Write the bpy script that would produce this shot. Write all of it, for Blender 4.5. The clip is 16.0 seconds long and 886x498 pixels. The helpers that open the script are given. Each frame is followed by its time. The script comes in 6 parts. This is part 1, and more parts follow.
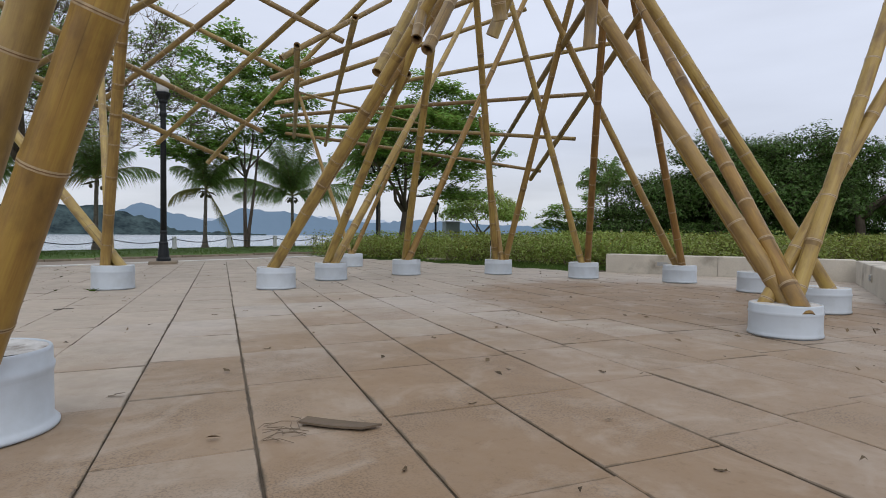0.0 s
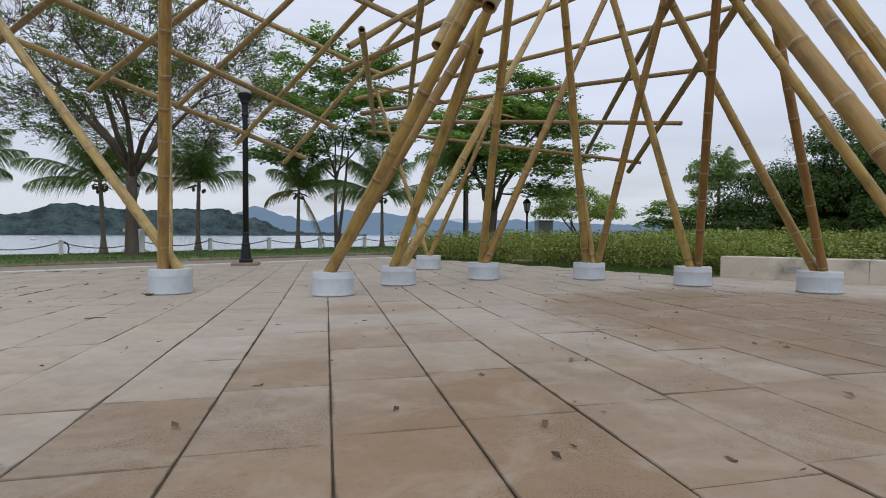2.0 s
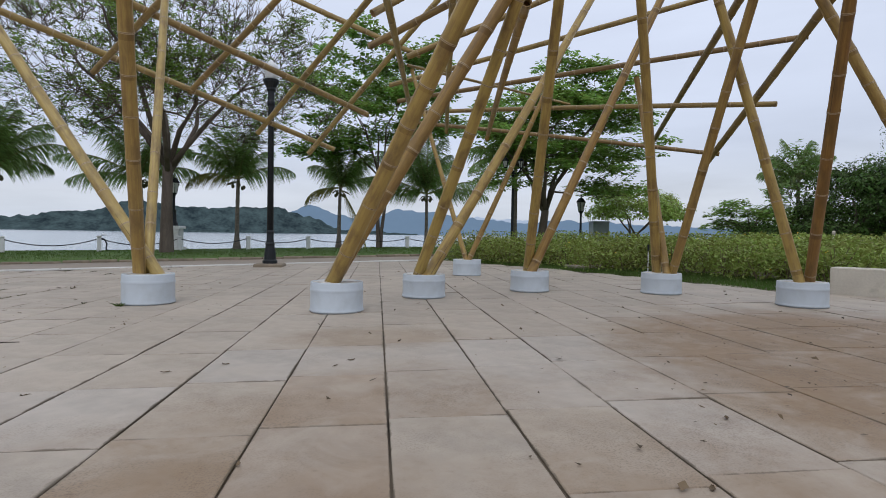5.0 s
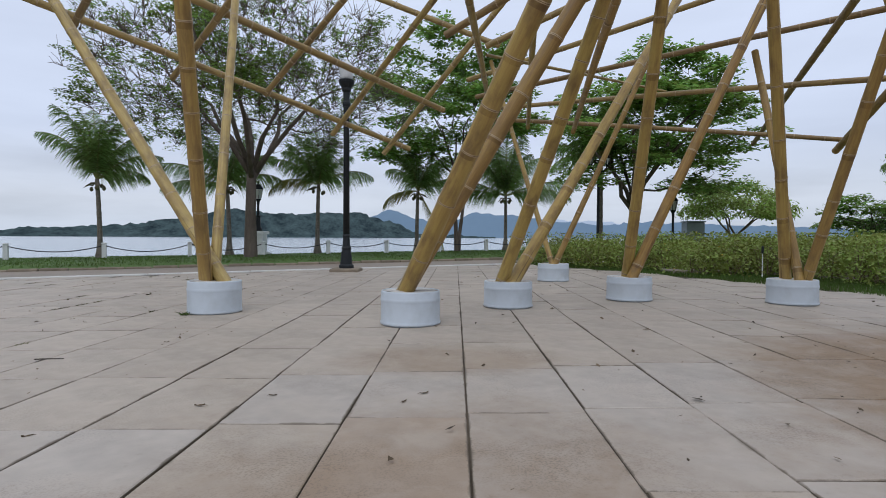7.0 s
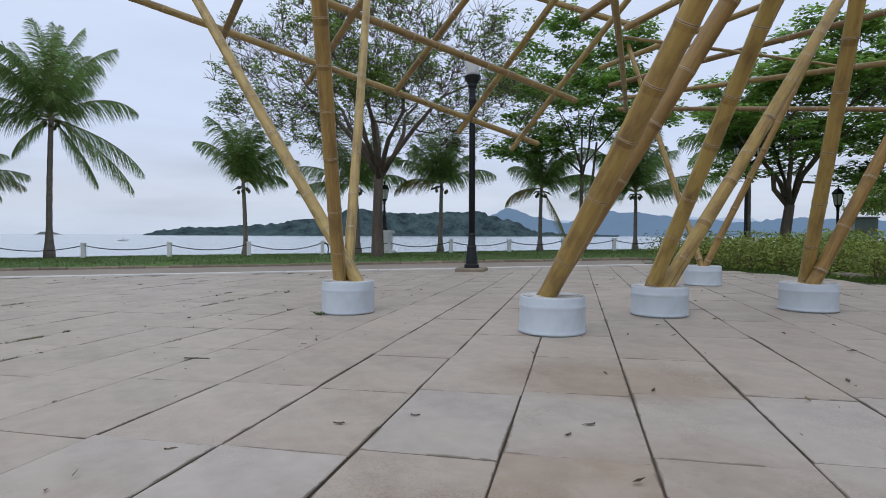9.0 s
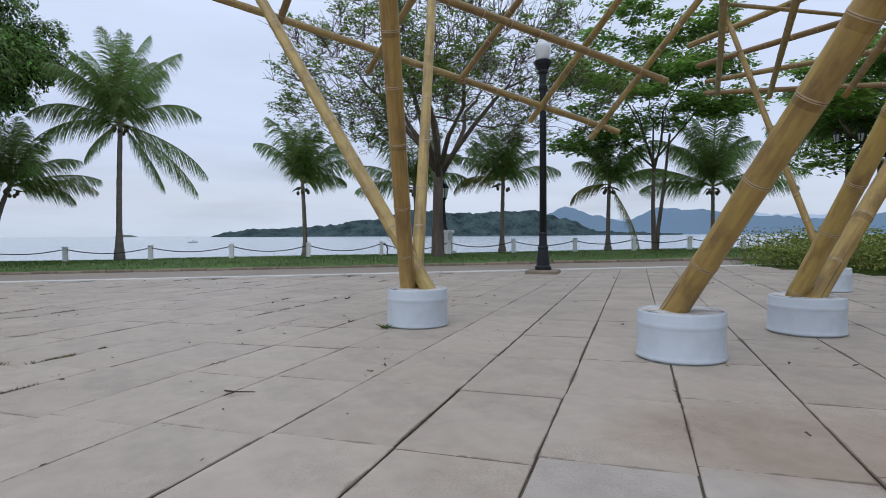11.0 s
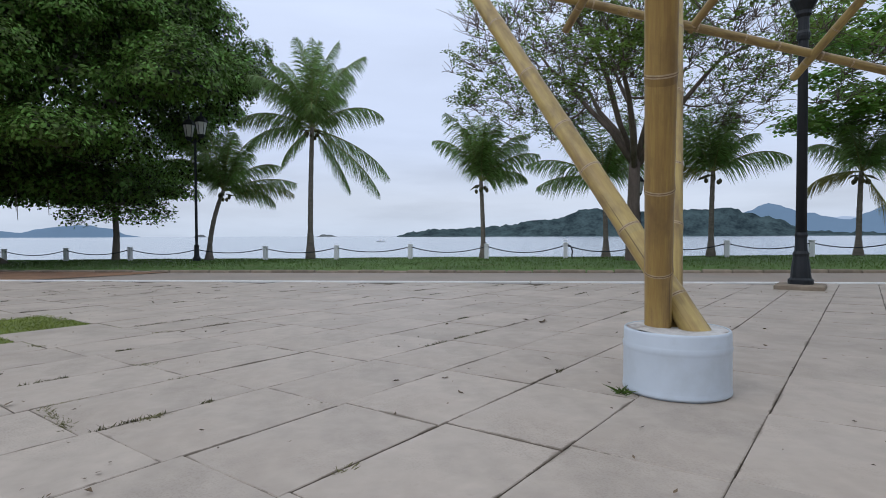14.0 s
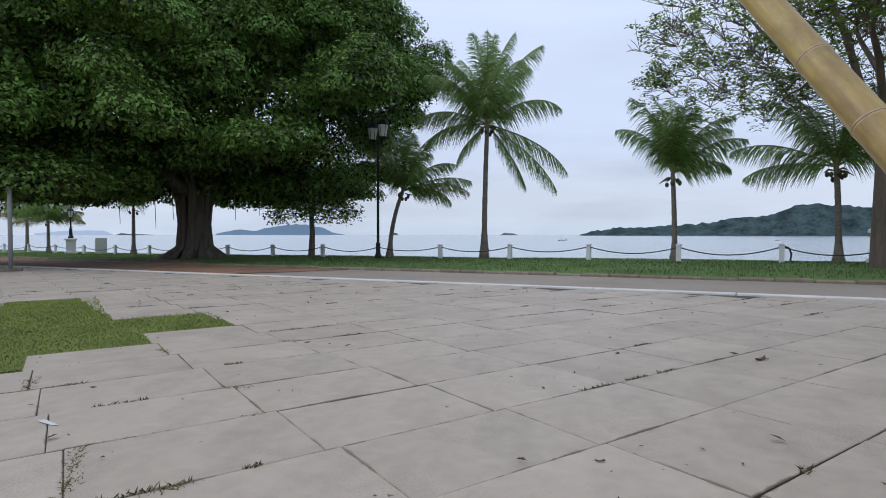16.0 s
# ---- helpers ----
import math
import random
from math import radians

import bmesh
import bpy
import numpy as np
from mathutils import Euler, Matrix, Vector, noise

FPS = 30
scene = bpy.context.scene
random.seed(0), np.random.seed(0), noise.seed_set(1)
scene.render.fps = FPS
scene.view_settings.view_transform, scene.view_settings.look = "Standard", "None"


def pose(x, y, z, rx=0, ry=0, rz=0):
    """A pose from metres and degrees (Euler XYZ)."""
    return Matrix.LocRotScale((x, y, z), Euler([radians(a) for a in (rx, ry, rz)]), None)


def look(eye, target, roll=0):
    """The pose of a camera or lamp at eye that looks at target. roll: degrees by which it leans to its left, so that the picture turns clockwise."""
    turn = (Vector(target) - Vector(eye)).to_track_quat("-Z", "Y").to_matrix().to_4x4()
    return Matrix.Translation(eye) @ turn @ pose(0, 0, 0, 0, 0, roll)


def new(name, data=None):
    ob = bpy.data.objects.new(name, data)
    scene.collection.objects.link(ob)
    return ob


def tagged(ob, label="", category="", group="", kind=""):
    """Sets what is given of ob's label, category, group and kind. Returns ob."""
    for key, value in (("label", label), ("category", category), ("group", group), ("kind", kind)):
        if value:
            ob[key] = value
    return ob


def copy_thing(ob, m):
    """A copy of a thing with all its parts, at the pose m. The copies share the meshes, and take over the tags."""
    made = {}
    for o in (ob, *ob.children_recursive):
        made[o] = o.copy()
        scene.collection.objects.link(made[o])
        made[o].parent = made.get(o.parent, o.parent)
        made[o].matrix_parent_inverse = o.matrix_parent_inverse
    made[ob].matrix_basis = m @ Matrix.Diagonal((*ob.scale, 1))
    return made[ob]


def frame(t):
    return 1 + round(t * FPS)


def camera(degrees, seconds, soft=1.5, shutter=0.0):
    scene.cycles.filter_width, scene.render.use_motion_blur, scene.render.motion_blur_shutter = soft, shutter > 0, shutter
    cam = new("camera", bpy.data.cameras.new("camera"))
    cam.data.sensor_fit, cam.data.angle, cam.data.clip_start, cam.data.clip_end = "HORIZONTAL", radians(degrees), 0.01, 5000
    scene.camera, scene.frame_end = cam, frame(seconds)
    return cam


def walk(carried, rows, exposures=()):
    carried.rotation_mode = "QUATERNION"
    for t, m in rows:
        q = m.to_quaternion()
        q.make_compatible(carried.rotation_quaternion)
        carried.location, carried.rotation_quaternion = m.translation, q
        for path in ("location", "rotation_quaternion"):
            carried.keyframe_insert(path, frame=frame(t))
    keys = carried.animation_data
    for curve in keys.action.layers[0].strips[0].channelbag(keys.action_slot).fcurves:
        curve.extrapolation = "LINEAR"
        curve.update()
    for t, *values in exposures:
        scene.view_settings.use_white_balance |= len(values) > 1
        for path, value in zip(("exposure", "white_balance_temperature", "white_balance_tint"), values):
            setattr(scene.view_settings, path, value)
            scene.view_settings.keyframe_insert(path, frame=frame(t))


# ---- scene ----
cam = camera(76.9, 16.0, 0.95)
PATH = [
    (0, (1.526, 0.83, 0.755), (2.252, 2.694, 0.708), 0.5),
    (0.5, (1.643, 0.963, 0.765), (2.299, 2.852, 0.717), 0.2),
    (1, (1.798, 1.186, 0.766), (2.366, 3.103, 0.714), 0.1),
    (1.5, (1.957, 1.438, 0.771), (2.433, 3.38, 0.72), 0.2),
    (2, (2.111, 1.692, 0.765), (2.508, 3.651, 0.715), 0.2),
    (2.5, (2.246, 1.932, 0.766), (2.602, 3.9, 0.717), 0.3),
    (3, (2.373, 2.188, 0.764), (2.68, 4.163, 0.716), 0.2),
    (3.5, (2.47, 2.46, 0.771), (2.74, 4.441, 0.722), 0.2),
    (4, (2.523, 2.682, 0.786), (2.767, 4.667, 0.732), 0.6),
    (6.5, (2.58, 3.687, 0.785), (2.667, 5.684, 0.74), 0.5),
    (7, (2.562, 3.818, 0.773), (2.503, 5.816, 0.73), 0.3),
    (7.5, (2.527, 3.891, 0.78), (2.315, 5.879, 0.733), 0.4),
    (8, (2.494, 3.959, 0.781), (2.129, 5.925, 0.732), 0.3),
    (8.5, (2.441, 4.023, 0.783), (1.998, 5.973, 0.734), 0.3),
    (9, (2.357, 4.17, 0.781), (1.879, 6.111, 0.731), 0.2),
    (11.5, (1.776, 5.087, 0.78), (1.059, 6.954, 0.73), -0.2),
    (12, (1.606, 5.281, 0.783), (0.823, 7.121, 0.734), -0.0),
    (12.5, (1.43, 5.495, 0.778), (0.507, 7.269, 0.732), 0.1),
    (13, (1.258, 5.745, 0.78), (0.228, 7.459, 0.737), -0.1),
    (13.5, (1.076, 6.039, 0.801), (-0.104, 7.653, 0.751), -0.2),
    (14, (0.908, 6.329, 0.799), (-0.306, 7.918, 0.751), -0.2),
    (14.5, (0.767, 6.557, 0.812), (-0.451, 8.143, 0.761), -0.1),
    (15, (0.618, 6.785, 0.808), (-0.708, 8.282, 0.757), -0.1),
    (15.5, (0.458, 7.02, 0.8), (-1.078, 8.301, 0.751), -0.1),
    (16, (0.346, 7.232, 0.809), (-1.308, 8.353, 0.757), -0.0),
]
walk(cam, [(t, look(eye, target, roll)) for t, eye, target, roll in PATH],
     [(0, 0.02, 6680, 10), (4, 0.0, 6540, 10), (6.5, -0.02, 6320, 10), (9, -0.03, 6160, 10), (12, -0.02, 6110, 10), (16, 0.02, 6080, 10)])

# ---- world, sun, exposure ----
world = bpy.data.worlds.new("overcast_sky")
scene.world = world
world.use_nodes = True
wn, wl = world.node_tree.nodes, world.node_tree.links
wn.clear()
w_out = wn.new("ShaderNodeOutputWorld")
w_bg = wn.new("ShaderNodeBackground")
w_sky = wn.new("ShaderNodeTexSky")
w_sky.sky_type = "NISHITA"
w_sky.sun_disc = False
w_sky.sun_elevation = radians(52)
w_sky.sun_rotation = radians(200)
w_sky.dust_density = 3.0
w_dim = wn.new("ShaderNodeVectorMath")
w_dim.operation = "SCALE"
w_dim.inputs["Scale"].default_value = 0.10
wl.new(w_sky.outputs["Color"], w_dim.inputs[0])
w_co = wn.new("ShaderNodeTexCoord")
w_sep = wn.new("ShaderNodeSeparateXYZ")
wl.new(w_co.outputs["Generated"], w_sep.inputs[0])
# cloud deck: paler and warmer low down, brighter overhead
w_ramp = wn.new("ShaderNodeValToRGB")
cr = w_ramp.color_ramp
cr.elements[0].position, cr.elements[0].color = 0.0, (0.685, 0.755, 0.865, 1)
cr.elements[1].position, cr.elements[1].color = 1.0, (1.02, 1.07, 1.17, 1)
for pos, col in ((0.06, (0.725, 0.775, 0.875, 1)), (0.16, (0.70, 0.765, 0.92, 1)), (0.36, (0.77, 0.84, 1.01, 1)), (0.55, (0.92, 0.98, 1.12, 1))):
    el = cr.elements.new(pos)
    el.color = col
wl.new(w_sep.outputs["Z"], w_ramp.inputs[0])
w_map = wn.new("ShaderNodeMapping")
w_map.inputs["Scale"].default_value = (1.4, 1.4, 7.0)
wl.new(w_co.outputs["Generated"], w_map.inputs[0])
w_noise = wn.new("ShaderNodeTexNoise")
w_noise.inputs["Scale"].default_value = 1.7
w_noise.inputs["Detail"].default_value = 5.0
w_noise.inputs["Roughness"].default_value = 0.5
wl.new(w_map.outputs[0], w_noise.inputs["Vector"])
w_cl = wn.new("ShaderNodeMapRange")
w_cl.inputs["From Min"].default_value, w_cl.inputs["From Max"].default_value = 0.3, 0.72
w_cl.inputs["To Min"].default_value, w_cl.inputs["To Max"].default_value = 0.93, 1.06
wl.new(w_noise.outputs["Fac"], w_cl.inputs["Value"])
w_cloud = wn.new("ShaderNodeVectorMath")
w_cloud.operation = "SCALE"
# low grey banks over the horizon
w_map2 = wn.new("ShaderNodeMapping")
w_map2.inputs["Scale"].default_value = (2.2, 2.2, 13.0)
wl.new(w_co.outputs["Generated"], w_map2.inputs[0])
w_bank = wn.new("ShaderNodeTexNoise")
w_bank.inputs["Scale"].default_value = 1.6
w_bank.inputs["Detail"].default_value = 6.0
wl.new(w_map2.outputs[0], w_bank.inputs["Vector"])
w_b1 = wn.new("ShaderNodeMapRange")
w_b1.inputs["From Min"].default_value, w_b1.inputs["From Max"].default_value = 0.48, 0.66
w_b1.inputs["To Min"].default_value, w_b1.inputs["To Max"].default_value = 0.0, 0.11
wl.new(w_bank.outputs["Fac"], w_b1.inputs["Value"])
w_b2 = wn.new("ShaderNodeMapRange")
w_b2.interpolation_type = "SMOOTHSTEP"
w_b2.inputs["From Min"].default_value, w_b2.inputs["From Max"].default_value = 0.07, 0.24
w_b2.inputs["To Min"].default_value, w_b2.inputs["To Max"].default_value = 1.0, 0.0
wl.new(w_sep.outputs["Z"], w_b2.inputs["Value"])
w_b3 = wn.new("ShaderNodeMath")
w_b3.operation = "MULTIPLY"
wl.new(w_b1.outputs[0], w_b3.inputs[0])
wl.new(w_b2.outputs[0], w_b3.inputs[1])
w_b4 = wn.new("ShaderNodeMath")
w_b4.operation = "SUBTRACT"
wl.new(w_cl.outputs["Result"], w_b4.inputs[0])
wl.new(w_b3.outputs[0], w_b4.inputs[1])
wl.new(w_ramp.outputs["Color"], w_cloud.inputs[0])
wl.new(w_b4.outputs[0], w_cloud.inputs["Scale"])
w_mix = wn.new("ShaderNodeMix")
w_mix.data_type = "RGBA"
w_mix.inputs["Factor"].default_value = 0.88
wl.new(w_dim.outputs[0], w_mix.inputs["A"])
wl.new(w_cloud.outputs[0], w_mix.inputs["B"])
wl.new(w_mix.outputs["Result"], w_bg.inputs["Color"])
w_bg.inputs["Strength"].default_value = 1.0
wl.new(w_bg.outputs[0], w_out.inputs[0])

sun_data = bpy.data.lights.new("sun", "SUN")
sun_data.energy, sun_data.angle, sun_data.color = 0.55, radians(40), (1.0, 0.97, 0.93)
sun = new("sun", sun_data)
sun.matrix_world = look((-20, -50, 60), (0, 5, 0))
scene.view_settings.exposure = 0.0


# ---- node helpers and materials ----
def mat(name, color, rough=0.7, metal=0.0, scale=6.0, vary=0.25, fine=60.0, bump=0.15, spec=0.4, island=0.0, dirt=None, dirt_at=(0.5, 0.7),
        dirt_scale=1.5, stretch=None, coords="Object", obj_random=0.0, hue=0.0, translucent=0.0, bump_dist=0.01):
    """A surface: base colour, two scales of variation, optional stains, relief."""
    m = bpy.data.materials.new(name)
    m.use_nodes = True
    n, l = m.node_tree.nodes, m.node_tree.links
    bsdf = n["Principled BSDF"]
    co = n.new("ShaderNodeTexCoord")
    src = co.outputs[coords]
    if stretch:
        mp = n.new("ShaderNodeMapping")
        mp.inputs["Scale"].default_value = stretch
        l.new(src, mp.inputs[0])
        src = mp.outputs[0]
    big, small = n.new("ShaderNodeTexNoise"), n.new("ShaderNodeTexNoise")
    for nd, sc, det in ((big, scale, 4.0), (small, fine, 3.0)):
        nd.inputs["Scale"].default_value = sc
        nd.inputs["Detail"].default_value = det
        l.new(src, nd.inputs["Vector"])
    both = n.new("ShaderNodeMath")
    both.operation = "MULTIPLY_ADD"
    l.new(small.outputs["Fac"], both.inputs[0])
    both.inputs[1].default_value = 0.5
    l.new(big.outputs["Fac"], both.inputs[2])
    value = both.outputs[0]
    if island:
        geo = n.new("ShaderNodeNewGeometry")
        add = n.new("ShaderNodeMath")
        add.operation = "MULTIPLY_ADD"
        l.new(geo.outputs["Random Per Island"], add.inputs[0])
        add.inputs[1].default_value = island
        l.new(value, add.inputs[2])
        sub = n.new("ShaderNodeMath")
        sub.operation = "SUBTRACT"
        l.new(add.outputs[0], sub.inputs[0])
        sub.inputs[1].default_value = island / 2
        value = sub.outputs[0]
    if obj_random:
        info = n.new("ShaderNodeObjectInfo")
        add = n.new("ShaderNodeMath")
        add.operation = "MULTIPLY_ADD"
        l.new(info.outputs["Random"], add.inputs[0])
        add.inputs[1].default_value = obj_random
        l.new(value, add.inputs[2])
        sub = n.new("ShaderNodeMath")
        sub.operation = "SUBTRACT"
        l.new(add.outputs[0], sub.inputs[0])
        sub.inputs[1].default_value = obj_random / 2
        value = sub.outputs[0]
    rng = n.new("ShaderNodeMapRange")
    rng.clamp = False
    rng.inputs["From Min"].default_value, rng.inputs["From Max"].default_value = 0.45, 1.05
    rng.inputs["To Min"].default_value, rng.inputs["To Max"].default_value = 1 - vary, 1 + vary
    l.new(value, rng.inputs["Value"])
    mul = n.new("ShaderNodeVectorMath")
    mul.operation = "SCALE"
    mul.inputs[0].default_value = color
    l.new(rng.outputs[0], mul.inputs["Scale"])
    out = mul.outputs[0]
    if hue:
        hs = n.new("ShaderNodeHueSaturation")
        hr = n.new("ShaderNodeMapRange")
        hr.inputs["From Min"].default_value, hr.inputs["From Max"].default_value = 0.4, 1.1
        hr.inputs["To Min"].default_value, hr.inputs["To Max"].default_value = 0.5 - hue, 0.5 + hue
        l.new(value, hr.inputs["Value"])
        l.new(hr.outputs[0], hs.inputs["Hue"])
        l.new(out, hs.inputs["Color"])
        out = hs.outputs[0]
    if dirt:
        st = n.new("ShaderNodeTexNoise")
        st.inputs["Scale"].default_value = dirt_scale
        st.inputs["Detail"].default_value = 6.0
        st.inputs["Roughness"].default_value = 0.6
        l.new(co.outputs[coords], st.inputs["Vector"])
        sr = n.new("ShaderNodeMapRange")
        sr.inputs["From Min"].default_value, sr.inputs["From Max"].default_value = dirt_at
        l.new(st.outputs["Fac"], sr.inputs["Value"])
        mx = n.new("ShaderNodeMix")
        mx.data_type = "RGBA"
        l.new(sr.outputs[0], mx.inputs["Factor"])
        l.new(out, mx.inputs["A"])
        mx.inputs["B"].default_value = (*dirt, 1)
        out = mx.outputs["Result"]
    l.new(out, bsdf.inputs["Base Color"])
    bsdf.inputs["Roughness"].default_value = rough
    bsdf.inputs["Metallic"].default_value = metal
    bsdf.inputs["Specular IOR Level"].default_value = spec
    if bump:
        bp = n.new("ShaderNodeBump")
        bp.inputs["Strength"].default_value = bump
        bp.inputs["Distance"].default_value = bump_dist
        l.new(both.outputs[0], bp.inputs["Height"])
        l.new(bp.outputs[0], bsdf.inputs["Normal"])
    if translucent:
        tr = n.new("ShaderNodeBsdfTranslucent")
        l.new(out, tr.inputs["Color"])
        ms = n.new("ShaderNodeMixShader")
        ms.inputs[0].default_value = translucent
        l.new(bsdf.outputs[0], ms.inputs[1])
        l.new(tr.outputs[0], ms.inputs[2])
        l.new(ms.outputs[0], n["Material Output"].inputs[0])
    return m


def bamboo(name, color, stain, stain_at=(0.46, 0.72), vary=0.24):
    """Weathered cane: long streaks, brown blotches and hairline splits along the grain."""
    m = mat(name, color, 0.42, scale=1.9, vary=vary, fine=9, bump=0.10, stretch=(9, 1.1, 1), coords="UV", dirt=stain, dirt_at=stain_at, dirt_scale=3.2, obj_random=0.55, hue=0.014)
    n, l = m.node_tree.nodes, m.node_tree.links
    bsdf = n["Principled BSDF"]
    old = bsdf.inputs["Base Color"].links[0].from_socket
    co = n.new("ShaderNodeTexCoord")
    mp = n.new("ShaderNodeMapping")
    mp.inputs["Scale"].default_value = (15.0, 0.35, 1.0)
    l.new(co.outputs["UV"], mp.inputs[0])
    nz = n.new("ShaderNodeTexNoise")
    nz.inputs["Scale"].default_value = 1.0
    nz.inputs["Detail"].default_value = 2.0
    l.new(mp.outputs[0], nz.inputs["Vector"])
    rg = n.new("ShaderNodeMapRange")
    rg.inputs["From Min"].default_value, rg.inputs["From Max"].default_value = 0.665, 0.70
    rg.inputs["To Max"].default_value = 0.85
    l.new(nz.outputs["Fac"], rg.inputs["Value"])
    mx = n.new("ShaderNodeMix")
    mx.data_type = "RGBA"
    l.new(rg.outputs[0], mx.inputs["Factor"])
    l.new(old, mx.inputs["A"])
    mx.inputs["B"].default_value = (stain[0] * 0.6, stain[1] * 0.6, stain[2] * 0.6, 1)
    l.new(mx.outputs["Result"], bsdf.inputs["Base Color"])
    return m


TONES = {"gold": (bamboo("bamboo_gold", (0.318, 0.208, 0.064), (0.17, 0.105, 0.042)), bamboo("bamboo_gold_scar", (0.285, 0.18, 0.052), (0.15, 0.09, 0.034), (0.38, 0.64))),
         "pale": (bamboo("bamboo_pale", (0.345, 0.24, 0.09), (0.18, 0.122, 0.06), (0.45, 0.72)), bamboo("bamboo_pale_scar", (0.33, 0.24, 0.10), (0.18, 0.12, 0.06), (0.42, 0.7))),
         "brown": (bamboo("bamboo_brown", (0.30, 0.178, 0.047), (0.15, 0.088, 0.032)), bamboo("bamboo_brown_scar", (0.255, 0.148, 0.04), (0.13, 0.074, 0.028), (0.38, 0.62))),
         # roof poles: duller cane, with the shade on their undersides put into the colour
         "dull_shaded": (bamboo("bamboo_dull_shaded", (0.268, 0.184, 0.066), (0.13, 0.088, 0.044)), bamboo("bamboo_dull_shaded_scar", (0.24, 0.165, 0.066), (0.13, 0.085, 0.04), (0.42, 0.7)))}
M_NODE = mat("bamboo_node", (0.17, 0.10, 0.045), 0.6, scale=14, vary=0.3, fine=60, bump=0.3, coords="UV")
M_WAX = mat("bamboo_pale_ring", (0.40, 0.31, 0.19), 0.6, scale=14, vary=0.25, fine=50, bump=0.2, coords="UV")
M_BINSIDE = mat("bamboo_cut", (0.30, 0.20, 0.09), 0.8, scale=20, vary=0.3, fine=90)
M_PIPE = mat("footing_shell", (0.51, 0.565, 0.62), 0.45, scale=3, vary=0.05, fine=20, bump=0.05, dirt=(0.40, 0.44, 0.46), dirt_at=(0.5, 0.85), dirt_scale=4.0)
M_FILL = mat("footing_concrete", (0.55, 0.54, 0.52), 0.9, scale=12, vary=0.2, fine=80, bump=0.6, dirt=(0.28, 0.25, 0.22), dirt_at=(0.5, 0.65), dirt_scale=9)
def limestone(name, color, smear):
    return mat(name, color, 0.6, scale=2.2, vary=0.19, fine=9, bump=0.05, obj_random=0.2, coords="Object", island=0.2, dirt=smear, dirt_at=(0.5, 0.8), dirt_scale=1.4, bump_dist=0.003)


M_TILE = limestone("limestone_tile", (0.40, 0.345, 0.285), (0.345, 0.29, 0.235))
M_TILE_PALE = limestone("pale_limestone_tile", (0.412, 0.367, 0.32), (0.375, 0.325, 0.275))
M_TILE_SOILED = limestone("soiled_limestone_tile", (0.35, 0.282, 0.22), (0.255, 0.195, 0.145))


def add_soil_stain(m):
    """Brown dirt trodden into the paving round the pavilion's open middle, uneven and different from tile to tile."""
    n, l = m.node_tree.nodes, m.node_tree.links
    bsdf = n["Principled BSDF"]
    old = bsdf.inputs["Base Color"].links[0].from_socket
    geo = n.new("ShaderNodeNewGeometry")
    nz = n.new("ShaderNodeTexNoise")
    nz.inputs["Scale"].default_value = 1.3
    nz.inputs["Detail"].default_value = 9.0
    nz.inputs["Roughness"].default_value = 0.68
    l.new(geo.outputs["Position"], nz.inputs["Vector"])
    info = n.new("ShaderNodeObjectInfo")
    each = n.new("ShaderNodeMath")
    each.operation = "ADD"
    l.new(info.outputs["Random"], each.inputs[0])
    l.new(geo.outputs["Random Per Island"], each.inputs[1])
    lot = n.new("ShaderNodeMath")
    lot.operation = "FRACT"
    l.new(each.outputs[0], lot.inputs[0])
    lobes = []
    for cx, cy, rx, ry, most, tile, rag, far, full in ((6.15, 5.9, 2.75, 3.2, 0.95, 0.05, 0.6, 0.66, 0.3), (2.55, 3.4, 1.1, 2.4, 0.8, 0.35, 0.6, 0.75, 0.2), (3.5, 1.6, 5.2, 4.4, 0.8, 0.45, 1.0, 0.8, 0.15),
                                                         (2.5, 7.15, 0.75, 0.5, 0.42, 0.1, 0.9, 0.7, 0.1)):
        sub = n.new("ShaderNodeVectorMath")
        sub.operation = "SUBTRACT"
        sub.inputs[1].default_value = (cx, cy, 0.0)
        l.new(geo.outputs["Position"], sub.inputs[0])
        sc = n.new("ShaderNodeVectorMath")
        sc.operation = "MULTIPLY"
        sc.inputs[1].default_value = (1 / rx, 1 / ry, 0.0)
        l.new(sub.outputs[0], sc.inputs[0])
        ln = n.new("ShaderNodeVectorMath")
        ln.operation = "LENGTH"
        l.new(sc.outputs[0], ln.inputs[0])
        a = n.new("ShaderNodeMath")
        a.operation = "MULTIPLY_ADD"
        l.new(nz.outputs["Fac"], a.inputs[0])
        a.inputs[1].default_value = -rag
        l.new(ln.outputs["Value"], a.inputs[2])
        b = n.new("ShaderNodeMath")
        b.operation = "MULTIPLY_ADD"
        l.new(lot.outputs[0], b.inputs[0])
        b.inputs[1].default_value = tile
        l.new(a.outputs[0], b.inputs[2])
        mr = n.new("ShaderNodeMapRange")
        mr.interpolation_type = "SMOOTHSTEP"
        mr.inputs["From Min"].default_value, mr.inputs["From Max"].default_value = far, full
        mr.inputs["To Min"].default_value, mr.inputs["To Max"].default_value = 0.0, most
        l.new(b.outputs[0], mr.inputs["Value"])
        lobes.append(mr.outputs[0])
    soil = lobes[0]
    for lobe in lobes[1:]:
        more = n.new("ShaderNodeMath")
        more.operation = "MAXIMUM"
        l.new(soil, more.inputs[0])
        l.new(lobe, more.inputs[1])
        soil = more.outputs[0]
    fine = n.new("ShaderNodeTexNoise")
    fine.inputs["Scale"].default_value = 11.0
    fine.inputs["Detail"].default_value = 9.0
    fine.inputs["Roughness"].default_value = 0.7
    l.new(geo.outputs["Position"], fine.inputs["Vector"])
    fr = n.new("ShaderNodeMapRange")
    fr.inputs["From Min"].default_value, fr.inputs["From Max"].default_value = 0.3, 0.7
